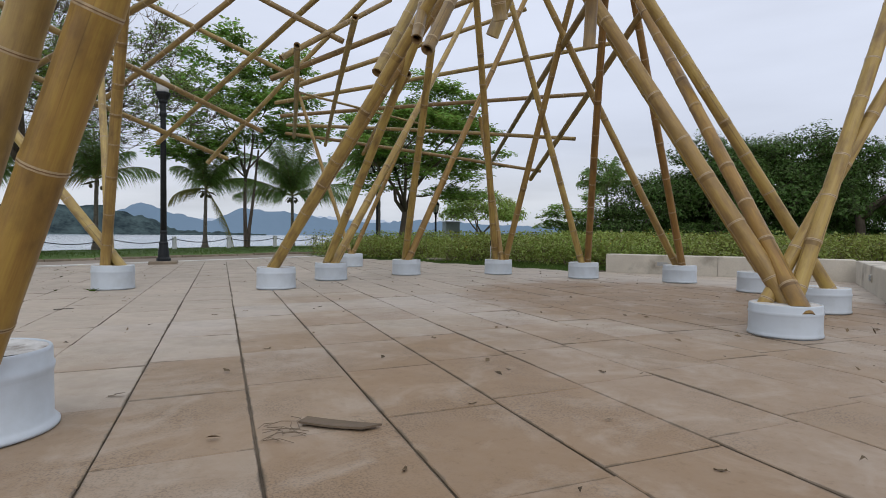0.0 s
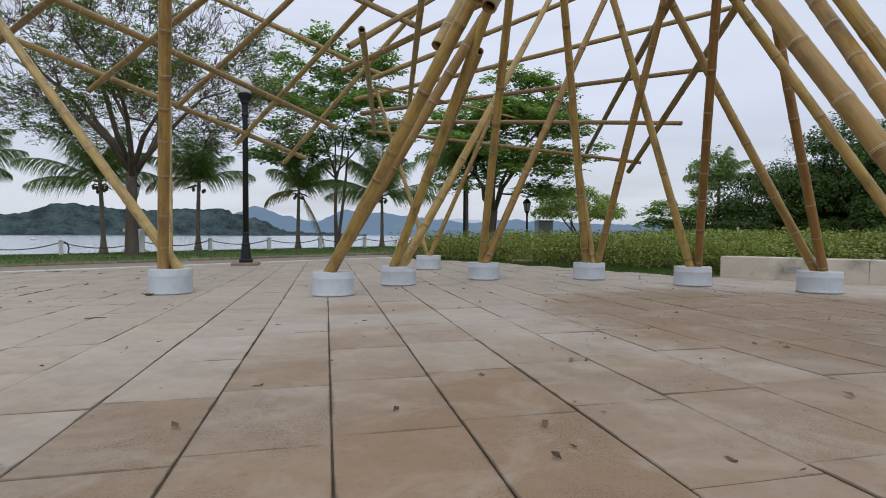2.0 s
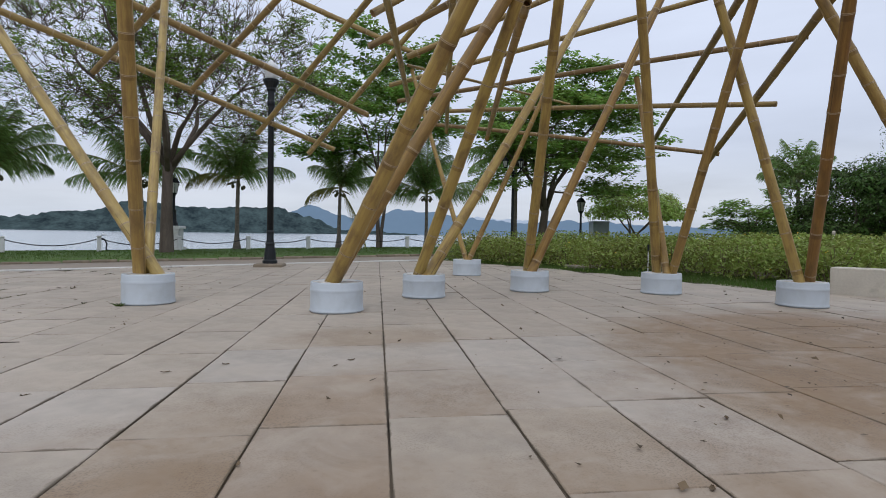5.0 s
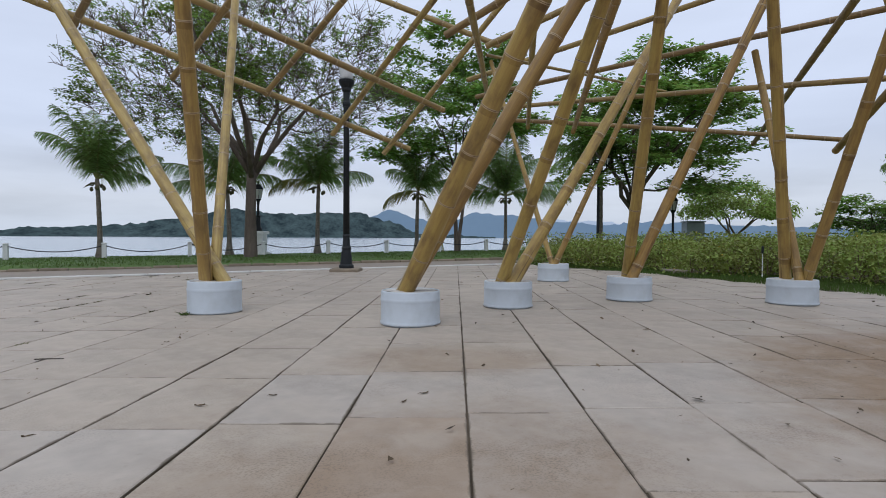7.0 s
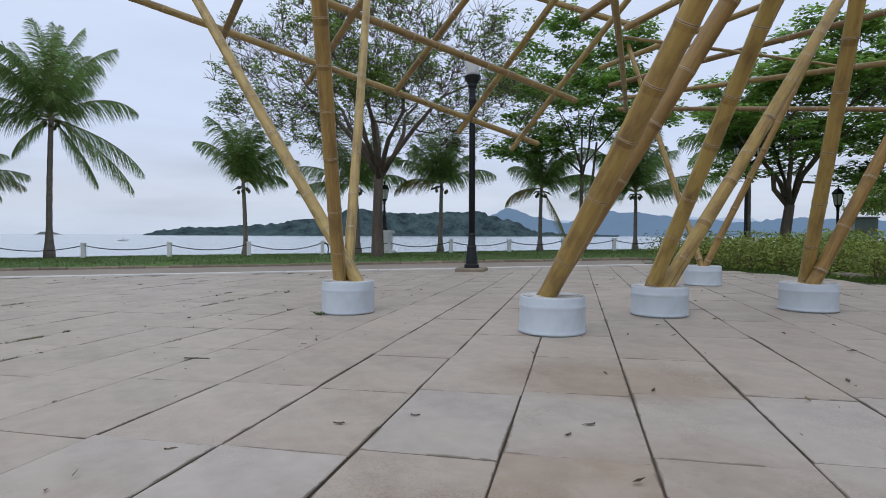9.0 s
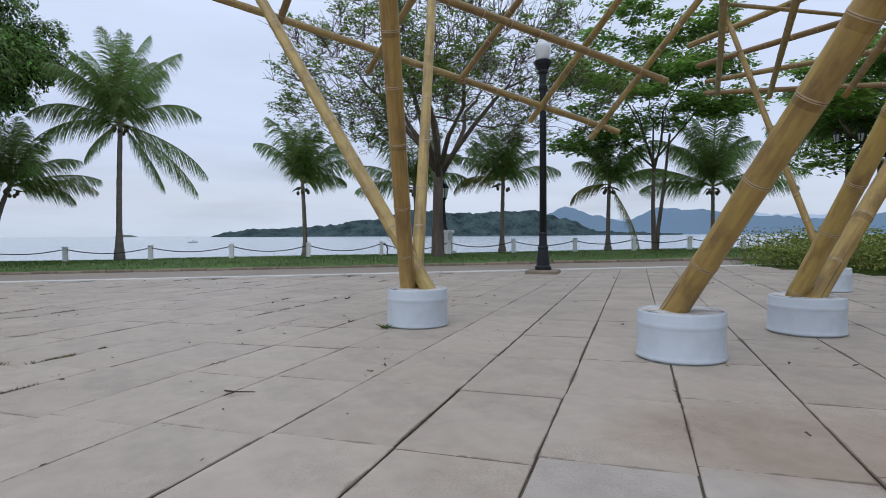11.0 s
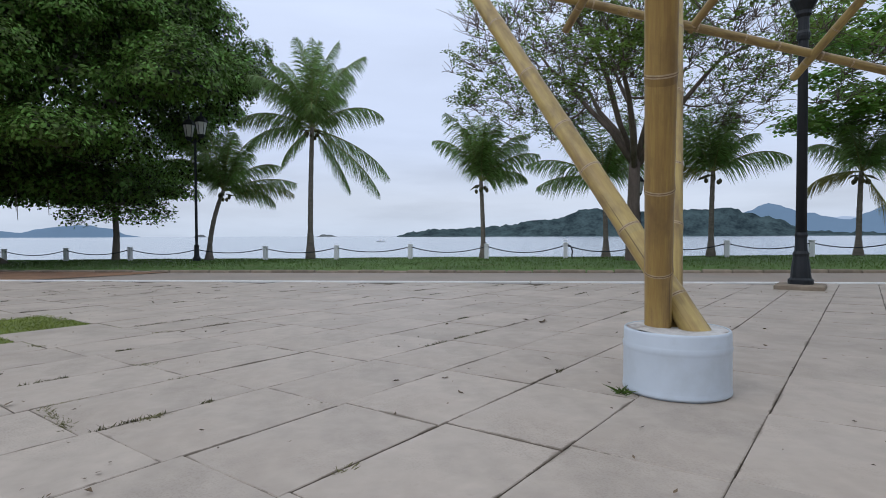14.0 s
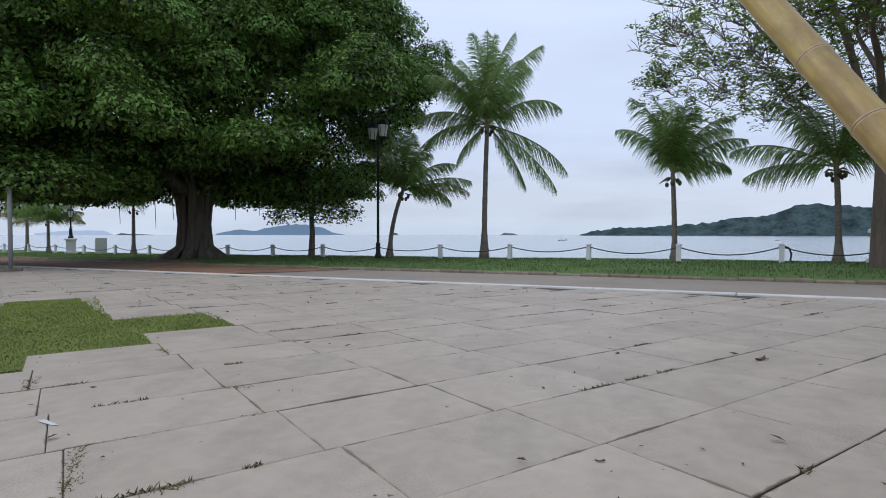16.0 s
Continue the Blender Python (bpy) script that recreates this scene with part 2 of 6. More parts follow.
    fr.inputs["To Min"].default_value, fr.inputs["To Max"].default_value = 0.75, 1.0
    l.new(fine.outputs["Fac"], fr.inputs["Value"])
    mu = n.new("ShaderNodeMath")
    mu.operation = "MULTIPLY"
    l.new(soil, mu.inputs[0])
    l.new(fr.outputs[0], mu.inputs[1])
    mx = n.new("ShaderNodeMix")
    mx.data_type = "RGBA"
    l.new(mu.outputs[0], mx.inputs["Factor"])
    l.new(old, mx.inputs["A"])
    mx.inputs["B"].default_value = (0.225, 0.138, 0.066, 1)
    # earth caught along the edges of each tile, ragged
    uv = n.new("ShaderNodeTexCoord")
    sp = n.new("ShaderNodeSeparateXYZ")
    l.new(uv.outputs["UV"], sp.inputs[0])
    near = []
    for axis, size in (("X", 0.53), ("Y", 0.79)):
        c = n.new("ShaderNodeMath")
        c.operation = "SUBTRACT"
        l.new(sp.outputs[axis], c.inputs[0])
        c.inputs[1].default_value = 0.5
        d = n.new("ShaderNodeMath")
        d.operation = "ABSOLUTE"
        l.new(c.outputs[0], d.inputs[0])
        e = n.new("ShaderNodeMath")
        e.operation = "MULTIPLY_ADD"
        l.new(d.outputs[0], e.inputs[0])
        e.inputs[1].default_value = -size
        e.inputs[2].default_value = size / 2
        near.append(e.outputs[0])
    mn = n.new("ShaderNodeMath")
    mn.operation = "MINIMUM"
    l.new(near[0], mn.inputs[0])
    l.new(near[1], mn.inputs[1])
    rag = n.new("ShaderNodeTexNoise")
    rag.inputs["Scale"].default_value = 3.0
    rag.inputs["Detail"].default_value = 6.0
    rag.inputs["Roughness"].default_value = 0.7
    l.new(geo.outputs["Position"], rag.inputs["Vector"])
    wid = n.new("ShaderNodeMapRange")
    wid.inputs["From Min"].default_value, wid.inputs["From Max"].default_value = 0.48, 0.74
    wid.inputs["To Min"].default_value, wid.inputs["To Max"].default_value = 0.001, 0.03
    l.new(rag.outputs["Fac"], wid.inputs["Value"])
    lt = n.new("ShaderNodeMapRange")
    l.new(mn.outputs[0], lt.inputs["Value"])
    lt.inputs["From Min"].default_value = 0.0
    l.new(wid.outputs[0], lt.inputs["From Max"])
    lt.inputs["To Min"].default_value, lt.inputs["To Max"].default_value = 0.85, 0.0
    ed = n.new("ShaderNodeMix")
    ed.data_type = "RGBA"
    l.new(lt.outputs[0], ed.inputs["Factor"])
    l.new(mx.outputs["Result"], ed.inputs["A"])
    ed.inputs["B"].default_value = (0.10, 0.078, 0.052, 1)
    # dark specks and scuffs
    sk = n.new("ShaderNodeTexNoise")
    sk.inputs["Scale"].default_value = 22.0
    sk.inputs["Detail"].default_value = 8.0
    sk.inputs["Roughness"].default_value = 0.75
    l.new(geo.outputs["Position"], sk.inputs["Vector"])
    sr = n.new("ShaderNodeMapRange")
    sr.inputs["From Min"].default_value, sr.inputs["From Max"].default_value = 0.57, 0.76
    sr.inputs["To Max"].default_value = 0.75
    l.new(sk.outputs["Fac"], sr.inputs["Value"])
    sm = n.new("ShaderNodeMath")
    sm.operation = "MULTIPLY_ADD"
    l.new(mu.outputs[0], sm.inputs[0])
    sm.inputs[1].default_value = 0.75
    sm.inputs[2].default_value = 0.25
    sf = n.new("ShaderNodeMath")
    sf.operation = "MULTIPLY"
    l.new(sr.outputs[0], sf.inputs[0])
    l.new(sm.outputs[0], sf.inputs[1])
    fin = n.new("ShaderNodeMix")
    fin.data_type = "RGBA"
    l.new(sf.outputs[0], fin.inputs["Factor"])
    l.new(ed.outputs["Result"], fin.inputs["A"])
    fin.inputs["B"].default_value = (0.13, 0.095, 0.065, 1)
    # worn grainy patches, mostly towards the edges of the soiled stones
    where = n.new("ShaderNodeTexNoise")
    where.inputs["Scale"].default_value = 1.9
    where.inputs["Detail"].default_value = 4.0
    l.new(geo.outputs["Position"], where.inputs["Vector"])
    wr = n.new("ShaderNodeMapRange")
    wr.inputs["From Min"].default_value, wr.inputs["From Max"].default_value = 0.45, 0.62
    l.new(where.outputs["Fac"], wr.inputs["Value"])
    grain = n.new("ShaderNodeTexNoise")
    grain.inputs["Scale"].default_value = 120.0
    grain.inputs["Detail"].default_value = 3.0
    l.new(geo.outputs["Position"], grain.inputs["Vector"])
    gr = n.new("ShaderNodeMapRange")
    gr.inputs["From Min"].default_value, gr.inputs["From Max"].default_value = 0.48, 0.64
    gr.inputs["To Max"].default_value = 0.8
    l.new(grain.outputs["Fac"], gr.inputs["Value"])
    gm = n.new("ShaderNodeMath")
    gm.operation = "MULTIPLY"
    l.new(wr.outputs[0], gm.inputs[0])
    l.new(gr.outputs[0], gm.inputs[1])
    gs = n.new("ShaderNodeMath")
    gs.operation = "MULTIPLY"
    l.new(gm.outputs[0], gs.inputs[0])
    l.new(sm.outputs[0], gs.inputs[1])
    gx = n.new("ShaderNodeMix")
    gx.data_type = "RGBA"
    l.new(gs.outputs[0], gx.inputs["Factor"])
    l.new(fin.outputs["Result"], gx.inputs["A"])
    gx.inputs["B"].default_value = (0.10, 0.075, 0.055, 1)
    # pale scuffed and dried-out patches
    pale = n.new("ShaderNodeTexNoise")
    pale.inputs["Scale"].default_value = 2.6
    pale.inputs["Detail"].default_value = 8.0
    pale.inputs["Roughness"].default_value = 0.66
    pale.inputs["Distortion"].default_value = 0.6
    shift = n.new("ShaderNodeVectorMath")
    shift.operation = "ADD"
    shift.inputs[1].default_value = (31.0, 17.0, 0.0)
    l.new(geo.outputs["Position"], shift.inputs[0])
    l.new(shift.outputs[0], pale.inputs["Vector"])
    pr = n.new("ShaderNodeMapRange")
    pr.inputs["From Min"].default_value, pr.inputs["From Max"].default_value = 0.5, 0.68
    pr.inputs["To Max"].default_value = 0.4
    l.new(pale.outputs["Fac"], pr.inputs["Value"])
    px = n.new("ShaderNodeMix")
    px.data_type = "RGBA"
    l.new(pr.outputs[0], px.inputs["Factor"])
    l.new(gx.outputs["Result"], px.inputs["A"])
    px.inputs["B"].default_value = (0.46, 0.40, 0.335, 1)
    l.new(px.outputs["Result"], bsdf.inputs["Base Color"])


for stone in (M_TILE, M_TILE_PALE, M_TILE_SOILED):
    add_soil_stain(stone)
M_BED = mat("joint_bed", (0.115, 0.092, 0.067), 0.95, scale=1.6, vary=0.75, fine=9, bump=0.5)
M_ROAD = mat("road_concrete", (0.285, 0.245, 0.205), 0.85, scale=0.7, vary=0.16, fine=18, bump=0.15, dirt=(0.26, 0.20, 0.155), dirt_at=(0.5, 0.75), dirt_scale=0.35)
M_EDGE = mat("edge_band", (0.58, 0.57, 0.55), 0.8, scale=2, vary=0.14, fine=30)
M_KERB = mat("kerb_stone", (0.19, 0.155, 0.115), 0.9, scale=3, vary=0.35, fine=20, bump=0.5, obj_random=0.4)
M_SOIL = mat("red_soil", (0.24, 0.135, 0.075), 0.95, scale=0.8, vary=0.3, fine=14, bump=0.4, dirt=(0.16, 0.09, 0.05), dirt_at=(0.5, 0.7), dirt_scale=1.2)
M_TURF = mat("turf", (0.075, 0.135, 0.026), 0.95, scale=0.6, vary=0.35, fine=9, bump=0.5, dirt=(0.12, 0.11, 0.04), dirt_at=(0.58, 0.75), dirt_scale=0.9)
M_BLADE = mat("grass_blade", (0.08, 0.135, 0.03), 0.8, spec=0.15, scale=0.5, vary=0.3, fine=5, bump=0, island=0.5, translucent=0.35, hue=0.02)
M_DRYBLADE = mat("dry_grass_blade", (0.15, 0.145, 0.06), 0.8, scale=0.5, vary=0.3, fine=5, bump=0, island=0.7, translucent=0.3)
M_DRYGREEN = mat("patch_grass_blade", (0.17, 0.212, 0.042), 0.9, spec=0.1, scale=0.5, vary=0.3, fine=5, bump=0, island=0.7, translucent=0.3)
M_PATCH = mat("patch_turf", (0.12, 0.15, 0.034), 0.95, scale=2, vary=0.35, fine=30, bump=0.5)
M_MOSS = mat("joint_moss_blade", (0.075, 0.07, 0.03), 0.9, scale=0.5, vary=0.4, fine=5, bump=0, island=0.8)
M_SHRUB = mat("shrub_leaf", (0.215, 0.262, 0.056), 0.6, scale=0.35, vary=0.35, fine=3, bump=0, island=0.65, translucent=0.3, hue=0.025)
M_STEM = mat("shrub_stem", (0.13, 0.10, 0.06), 0.9, scale=6, vary=0.3)
M_FLOWER = mat("yellow_flower", (0.75, 0.48, 0.05), 0.7, scale=6, vary=0.2, bump=0)
M_LEAF_DARK = mat("ficus_leaf", (0.110, 0.186, 0.036), 0.55, spec=0.25, scale=0.45, vary=0.55, fine=3, bump=0, island=1.0, translucent=0.25, hue=0.02)
M_LEAF_WOOD = mat("wood_leaf", (0.078, 0.136, 0.032), 0.55, spec=0.3, scale=0.5, vary=0.5, fine=3, bump=0, island=0.9, translucent=0.45, hue=0.02)
M_LEAF_MID = mat("tree_leaf", (0.125, 0.205, 0.046), 0.5, scale=0.5, vary=0.3, fine=3, bump=0, island=0.9, translucent=0.45, hue=0.02)
M_LEAF_BRIGHT = mat("almond_leaf", (0.21, 0.335, 0.075), 0.5, scale=0.5, vary=0.3, fine=3, bump=0, island=0.9, translucent=0.55, hue=0.02)
M_LEAF_LIGHT = mat("light_tree_leaf", (0.33, 0.43, 0.11), 0.5, scale=0.5, vary=0.3, fine=3, bump=0, island=0.9, translucent=0.55, hue=0.02)
M_LEAF_OLIVE = mat("fine_leaf", (0.165, 0.24, 0.055), 0.55, scale=0.5, vary=0.35, fine=3, bump=0, island=1.0, translucent=0.45, hue=0.02)
M_FROND = mat("palm_leaflet", (0.185, 0.275, 0.086), 0.3, scale=0.8, vary=0.35, fine=6, bump=0, island=0.8, translucent=0.55, hue=0.02)
M_FROND_OLD = mat("old_palm_leaflet", (0.20, 0.19, 0.05), 0.6, scale=0.8, vary=0.3, fine=6, bump=0, island=0.8, translucent=0.25)
M_RACHIS = mat("palm_rachis", (0.20, 0.21, 0.07), 0.5, scale=4, vary=0.2)
M_PALMTRUNK = mat("palm_trunk", (0.165, 0.145, 0.12), 0.9, scale=3, vary=0.3, fine=12, bump=0.7, stretch=(1, 1, 4), bump_dist=0.03)
M_COCONUT = mat("coconut", (0.075, 0.07, 0.03), 0.6, scale=6, vary=0.3)
M_BARK = mat("bark", (0.12, 0.098, 0.076), 0.95, scale=2.5, vary=0.35, fine=14, bump=0.8, stretch=(2, 2, 0.5), bump_dist=0.04)
M_BARK_GREY = mat("grey_bark", (0.125, 0.10, 0.082), 0.95, scale=2.5, vary=0.35, fine=14, bump=0.8, stretch=(2, 2, 0.5), bump_dist=0.04)
M_BARK_DARK = mat("ficus_bark", (0.15, 0.13, 0.105), 0.95, scale=2.0, vary=0.4, fine=10, bump=0.9, stretch=(3, 3, 0.35), bump_dist=0.05)
M_IRON = mat("black_iron", (0.012, 0.015, 0.018), 0.5, scale=8, vary=0.3, fine=60, bump=0.1, spec=0.3)
M_GLOBE = mat("lamp_glass", (0.62, 0.64, 0.65), 0.25, scale=5, vary=0.05, bump=0)
M_LANTERN = mat("lantern_pane", (0.50, 0.52, 0.50), 0.3, scale=5, vary=0.1, bump=0)
M_WHITE = mat("white_masonry_paint", (0.66, 0.67, 0.67), 0.7, scale=3, vary=0.1, fine=40, bump=0.1, dirt=(0.5, 0.48, 0.43), dirt_at=(0.55, 0.8), dirt_scale=5)
M_CONC = mat("wall_concrete", (0.52, 0.485, 0.42), 0.9, scale=2.2, vary=0.16, fine=40, bump=0.25, dirt=(0.24, 0.22, 0.18), dirt_at=(0.53, 0.75), dirt_scale=1.7)
M_PLATE = mat("vent_plate", (0.42, 0.38, 0.31), 0.6, scale=6, vary=0.2)
M_GREYPAINT = mat("grey_post_paint", (0.30, 0.32, 0.33), 0.5, scale=5, vary=0.15, fine=30, bump=0.05)
M_ROPE = mat("dark_rope", (0.035, 0.037, 0.045), 0.8, scale=20, vary=0.3)
M_DEAD = mat("dead_leaf", (0.10, 0.07, 0.04), 0.85, scale=10, vary=0.4, bump=0, island=0.9)
M_BOARD = mat("brown_board", (0.135, 0.10, 0.068), 0.8, scale=5, vary=0.2, fine=60, bump=0.2)
M_TWIG = mat("twig", (0.045, 0.035, 0.028), 0.9, scale=10, vary=0.3)
M_ROCK = mat("islet_rock", (0.12, 0.13, 0.13), 0.95, scale=0.05, vary=0.3, bump=0)
M_HULL = mat("boat_hull", (0.7, 0.7, 0.7), 0.5, scale=1, vary=0.1, bump=0)
M_DARKGREY = mat("dark_panel", (0.27, 0.31, 0.35), 0.6, scale=2, vary=0.2, bump=0)


# Distance haze put into the material: bluish base colour plus emission.
def far_haze(name, color, glow, grain=(0.004, 0.12, 0.02)):
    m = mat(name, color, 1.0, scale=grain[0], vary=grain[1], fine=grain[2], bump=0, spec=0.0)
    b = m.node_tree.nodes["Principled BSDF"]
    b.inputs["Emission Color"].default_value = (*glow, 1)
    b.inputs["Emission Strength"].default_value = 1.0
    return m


# island's own mottled green, with a dim blue glow painted in for haze
M_ISLAND = far_haze("wooded_island_haze", (0.036, 0.052, 0.050), (0.012, 0.020, 0.029), (0.03, 0.95, 0.13))
# mountains glow blue in place of haze, the farther ones nearer the sky's tone
M_MOUNT = far_haze("far_mountain_haze", (0.05, 0.075, 0.105), (0.104, 0.156, 0.226))
M_MOUNT2 = far_haze("farther_mountain_haze", (0.08, 0.11, 0.16), (0.32, 0.375, 0.46))

M_SEA = mat("sea_water", (0.30, 0.36, 0.40), 0.16, scale=0.05, vary=0.08, fine=0.5, bump=0.0, spec=0.5)
sea_n, sea_l = M_SEA.node_tree.nodes, M_SEA.node_tree.links
sea_b = sea_n.new("ShaderNodeBump")
sea_b.inputs["Strength"].default_value = 0.35
sea_b.inputs["Distance"].default_value = 0.25
sea_w = sea_n.new("ShaderNodeTexNoise")
sea_w.inputs["Scale"].default_value = 0.7
sea_w.inputs["Detail"].default_value = 4
sea_c = sea_n.new("ShaderNodeTexCoord")
sea_l.new(sea_c.outputs["Object"], sea_w.inputs["Vector"])
sea_l.new(sea_w.outputs["Fac"], sea_b.inputs["Height"])
sea_l.new(sea_b.outputs[0], sea_n["Principled BSDF"].inputs["Normal"])


# ---- mesh helpers ----
def gz(x, y):
    """Height of the paved ground: a slight fall to the west."""
    return 0.0115 * max(min(x, 4.0), -40.0) + 0.0014 * y + 0.003


def mesh_of(name, verts, faces, mats, smooth=False, index=None, uv=None):
    me = bpy.data.meshes.new(name)
    me.from_pydata([tuple(v) for v in verts], [], faces)
    for m in (mats if isinstance(mats, (list, tuple)) else [mats]):
        me.materials.append(m)
    if index is not None:
        me.polygons.foreach_set("material_index", index)
    if smooth:
        me.polygons.foreach_set("use_smooth", [True] * len(me.polygons))
    if uv is not None:
        lay = me.uv_layers.new(name="UVMap")
        lay.data.foreach_set("uv", np.asarray(uv, dtype=np.float32).ravel())
    me.update()
    return me


def quads_mesh(name, v, material):
    """A mesh of loose quads: v is (n, 4, 3)."""
    n = len(v)
    me = bpy.data.meshes.new(name)
    me.vertices.add(4 * n)
    me.vertices.foreach_set("co", np.ascontiguousarray(v, dtype=np.float32).ravel())
    me.loops.add(4 * n)
    me.loops.foreach_set("vertex_index", np.arange(4 * n, dtype=np.int32))
    me.polygons.add(n)
    me.polygons.foreach_set("loop_start", np.arange(0, 4 * n, 4, dtype=np.int32))
    me.materials.append(material)
    me.update(calc_edges=True)
    return me


def thing(name, at, label, category, group="", kind=""):
    ob = new(name)
    ob.empty_display_size = 0.2
    ob.matrix_world = at if isinstance(at, Matrix) else Matrix.Translation(at)
    return tagged(ob, label, category, group, kind)


def part(name, me, parent, label="", kind="", local=None):
    """One mesh as a part; its coordinates are those of the parent's base unless local is given."""
    ob = new(name, me)
    ob.parent = parent
    if local is not None:
        ob.matrix_local = local
    if label or kind:
        tagged(ob, label, "", "", kind)
    return ob


def solid(name, me, label, category, kind="", group="", at=None):
    ob = new(name, me)
    if at is not None:
        ob.matrix_world = at
    return tagged(ob, label, category, group, kind)


def frame_axes(d):
    d = Vector(d).normalized()
    a = Vector((0, 0, 1)) if abs(d.z) < 0.9 else Vector((1, 0, 0))
    u = d.cross(a).normalized()
    return d, u, d.cross(u).normalized()


def lathe(profile, sides=28, close=True):
    """Verts and faces of a turned shape from (radius, height) pairs."""
    v, f = [], []
    for r, z in profile:
        for i in range(sides):
            a = 2 * math.pi * i / sides
            v.append((r * math.cos(a), r * math.sin(a), z))
    for k in range(len(profile) - 1):
        for i in range(sides):
            j = (i + 1) % sides
            f.append((k * sides + i, k * sides + j, (k + 1) * sides + j, (k + 1) * sides + i))
    if close:
        f.append(tuple(range((len(profile) - 1) * sides, len(profile) * sides)))
        f.append(tuple(reversed(range(sides))))
    return v, f


def box(x0, y0, z0, x1, y1, z1, ch=0.0):
    """A box whose top edges are chamfered by ch."""
    if not ch:
        v = [(x0, y0, z0), (x1, y0, z0), (x1, y1, z0), (x0, y1, z0), (x0, y0, z1), (x1, y0, z1), (x1, y1, z1), (x0, y1, z1)]
        return v, [(0, 3, 2, 1), (4, 5, 6, 7), (0, 1, 5, 4), (1, 2, 6, 5), (2, 3, 7, 6), (3, 0, 4, 7)]
    v = [(x0, y0, z0), (x1, y0, z0), (x1, y1, z0), (x0, y1, z0), (x0, y0, z1 - ch), (x1, y0, z1 - ch), (x1, y1, z1 - ch), (x0, y1, z1 - ch),
         (x0 + ch, y0 + ch, z1), (x1 - ch, y0 + ch, z1), (x1 - ch, y1 - ch, z1), (x0 + ch, y1 - ch, z1)]
    f = [(0, 3, 2, 1), (8, 9, 10, 11)]
    for i in range(4):
        j = (i + 1) % 4
        f += [(i, j, 4 + j, 4 + i), (4 + i, 4 + j, 8 + j, 8 + i)]
    return v, f


def joined(pieces):
    v, f = [], []
    for pv, pf in pieces:
        o = len(v)
        v += pv
        f += [tuple(i + o for i in q) for q in pf]
    return v, f


def moved(piece, m):
    return [tuple(m @ Vector(p)) for p in piece[0]], piece[1]


def tube(points, radii, sides=6, cap=True):
    """A tube through the points, with a radius at each."""
    v, f = [], []
    n = len(points)
    for k, p in enumerate(points):
        d = Vector(points[min(k + 1, n - 1)]) - Vector(points[max(k - 1, 0)])
        _, u, w = frame_axes(d if d.length > 1e-6 else (0, 0, 1))
        for i in range(sides):
            a = 2 * math.pi * i / sides
            v.append(tuple(Vector(p) + (u * math.cos(a) + w * math.sin(a)) * radii[k]))
    for k in range(n - 1):
        for i in range(sides):
            j = (i + 1) % sides
            f.append((k * sides + i, k * sides + j, (k + 1) * sides + j, (k + 1) * sides + i))
    if cap:
        f.append(tuple(range((n - 1) * sides, n * sides)))
        f.append(tuple(reversed(range(sides))))
    return v, f


def leaf_quads(centers, length, width, rng, up=0.35, droop=0.0):
    """Diamond leaves at the centres, turned every way but mostly lying."""
    n = len(centers)
    d = rng.normal(size=(n, 3))
    d[:, 2] = d[:, 2] * 0.55 - droop
    d /= np.linalg.norm(d, axis=1)[:, None]
    nrm = rng.normal(size=(n, 3)) * 0.7
    nrm[:, 2] += up * 2
    s = np.cross(d, nrm)
    s /= np.linalg.norm(s, axis=1)[:, None] + 1e-6
    ln = (length * rng.uniform(0.6, 1.25, n))[:, None]
    wd = (width * rng.uniform(0.7, 1.2, n))[:, None]
    c = np.asarray(centers)
    q = np.stack([c - d * ln * 0.5, c + s * wd * 0.5 - d * ln * 0.05, c + d * ln * 0.5, c - s * wd * 0.5 - d * ln * 0.05], axis=1)
    return q


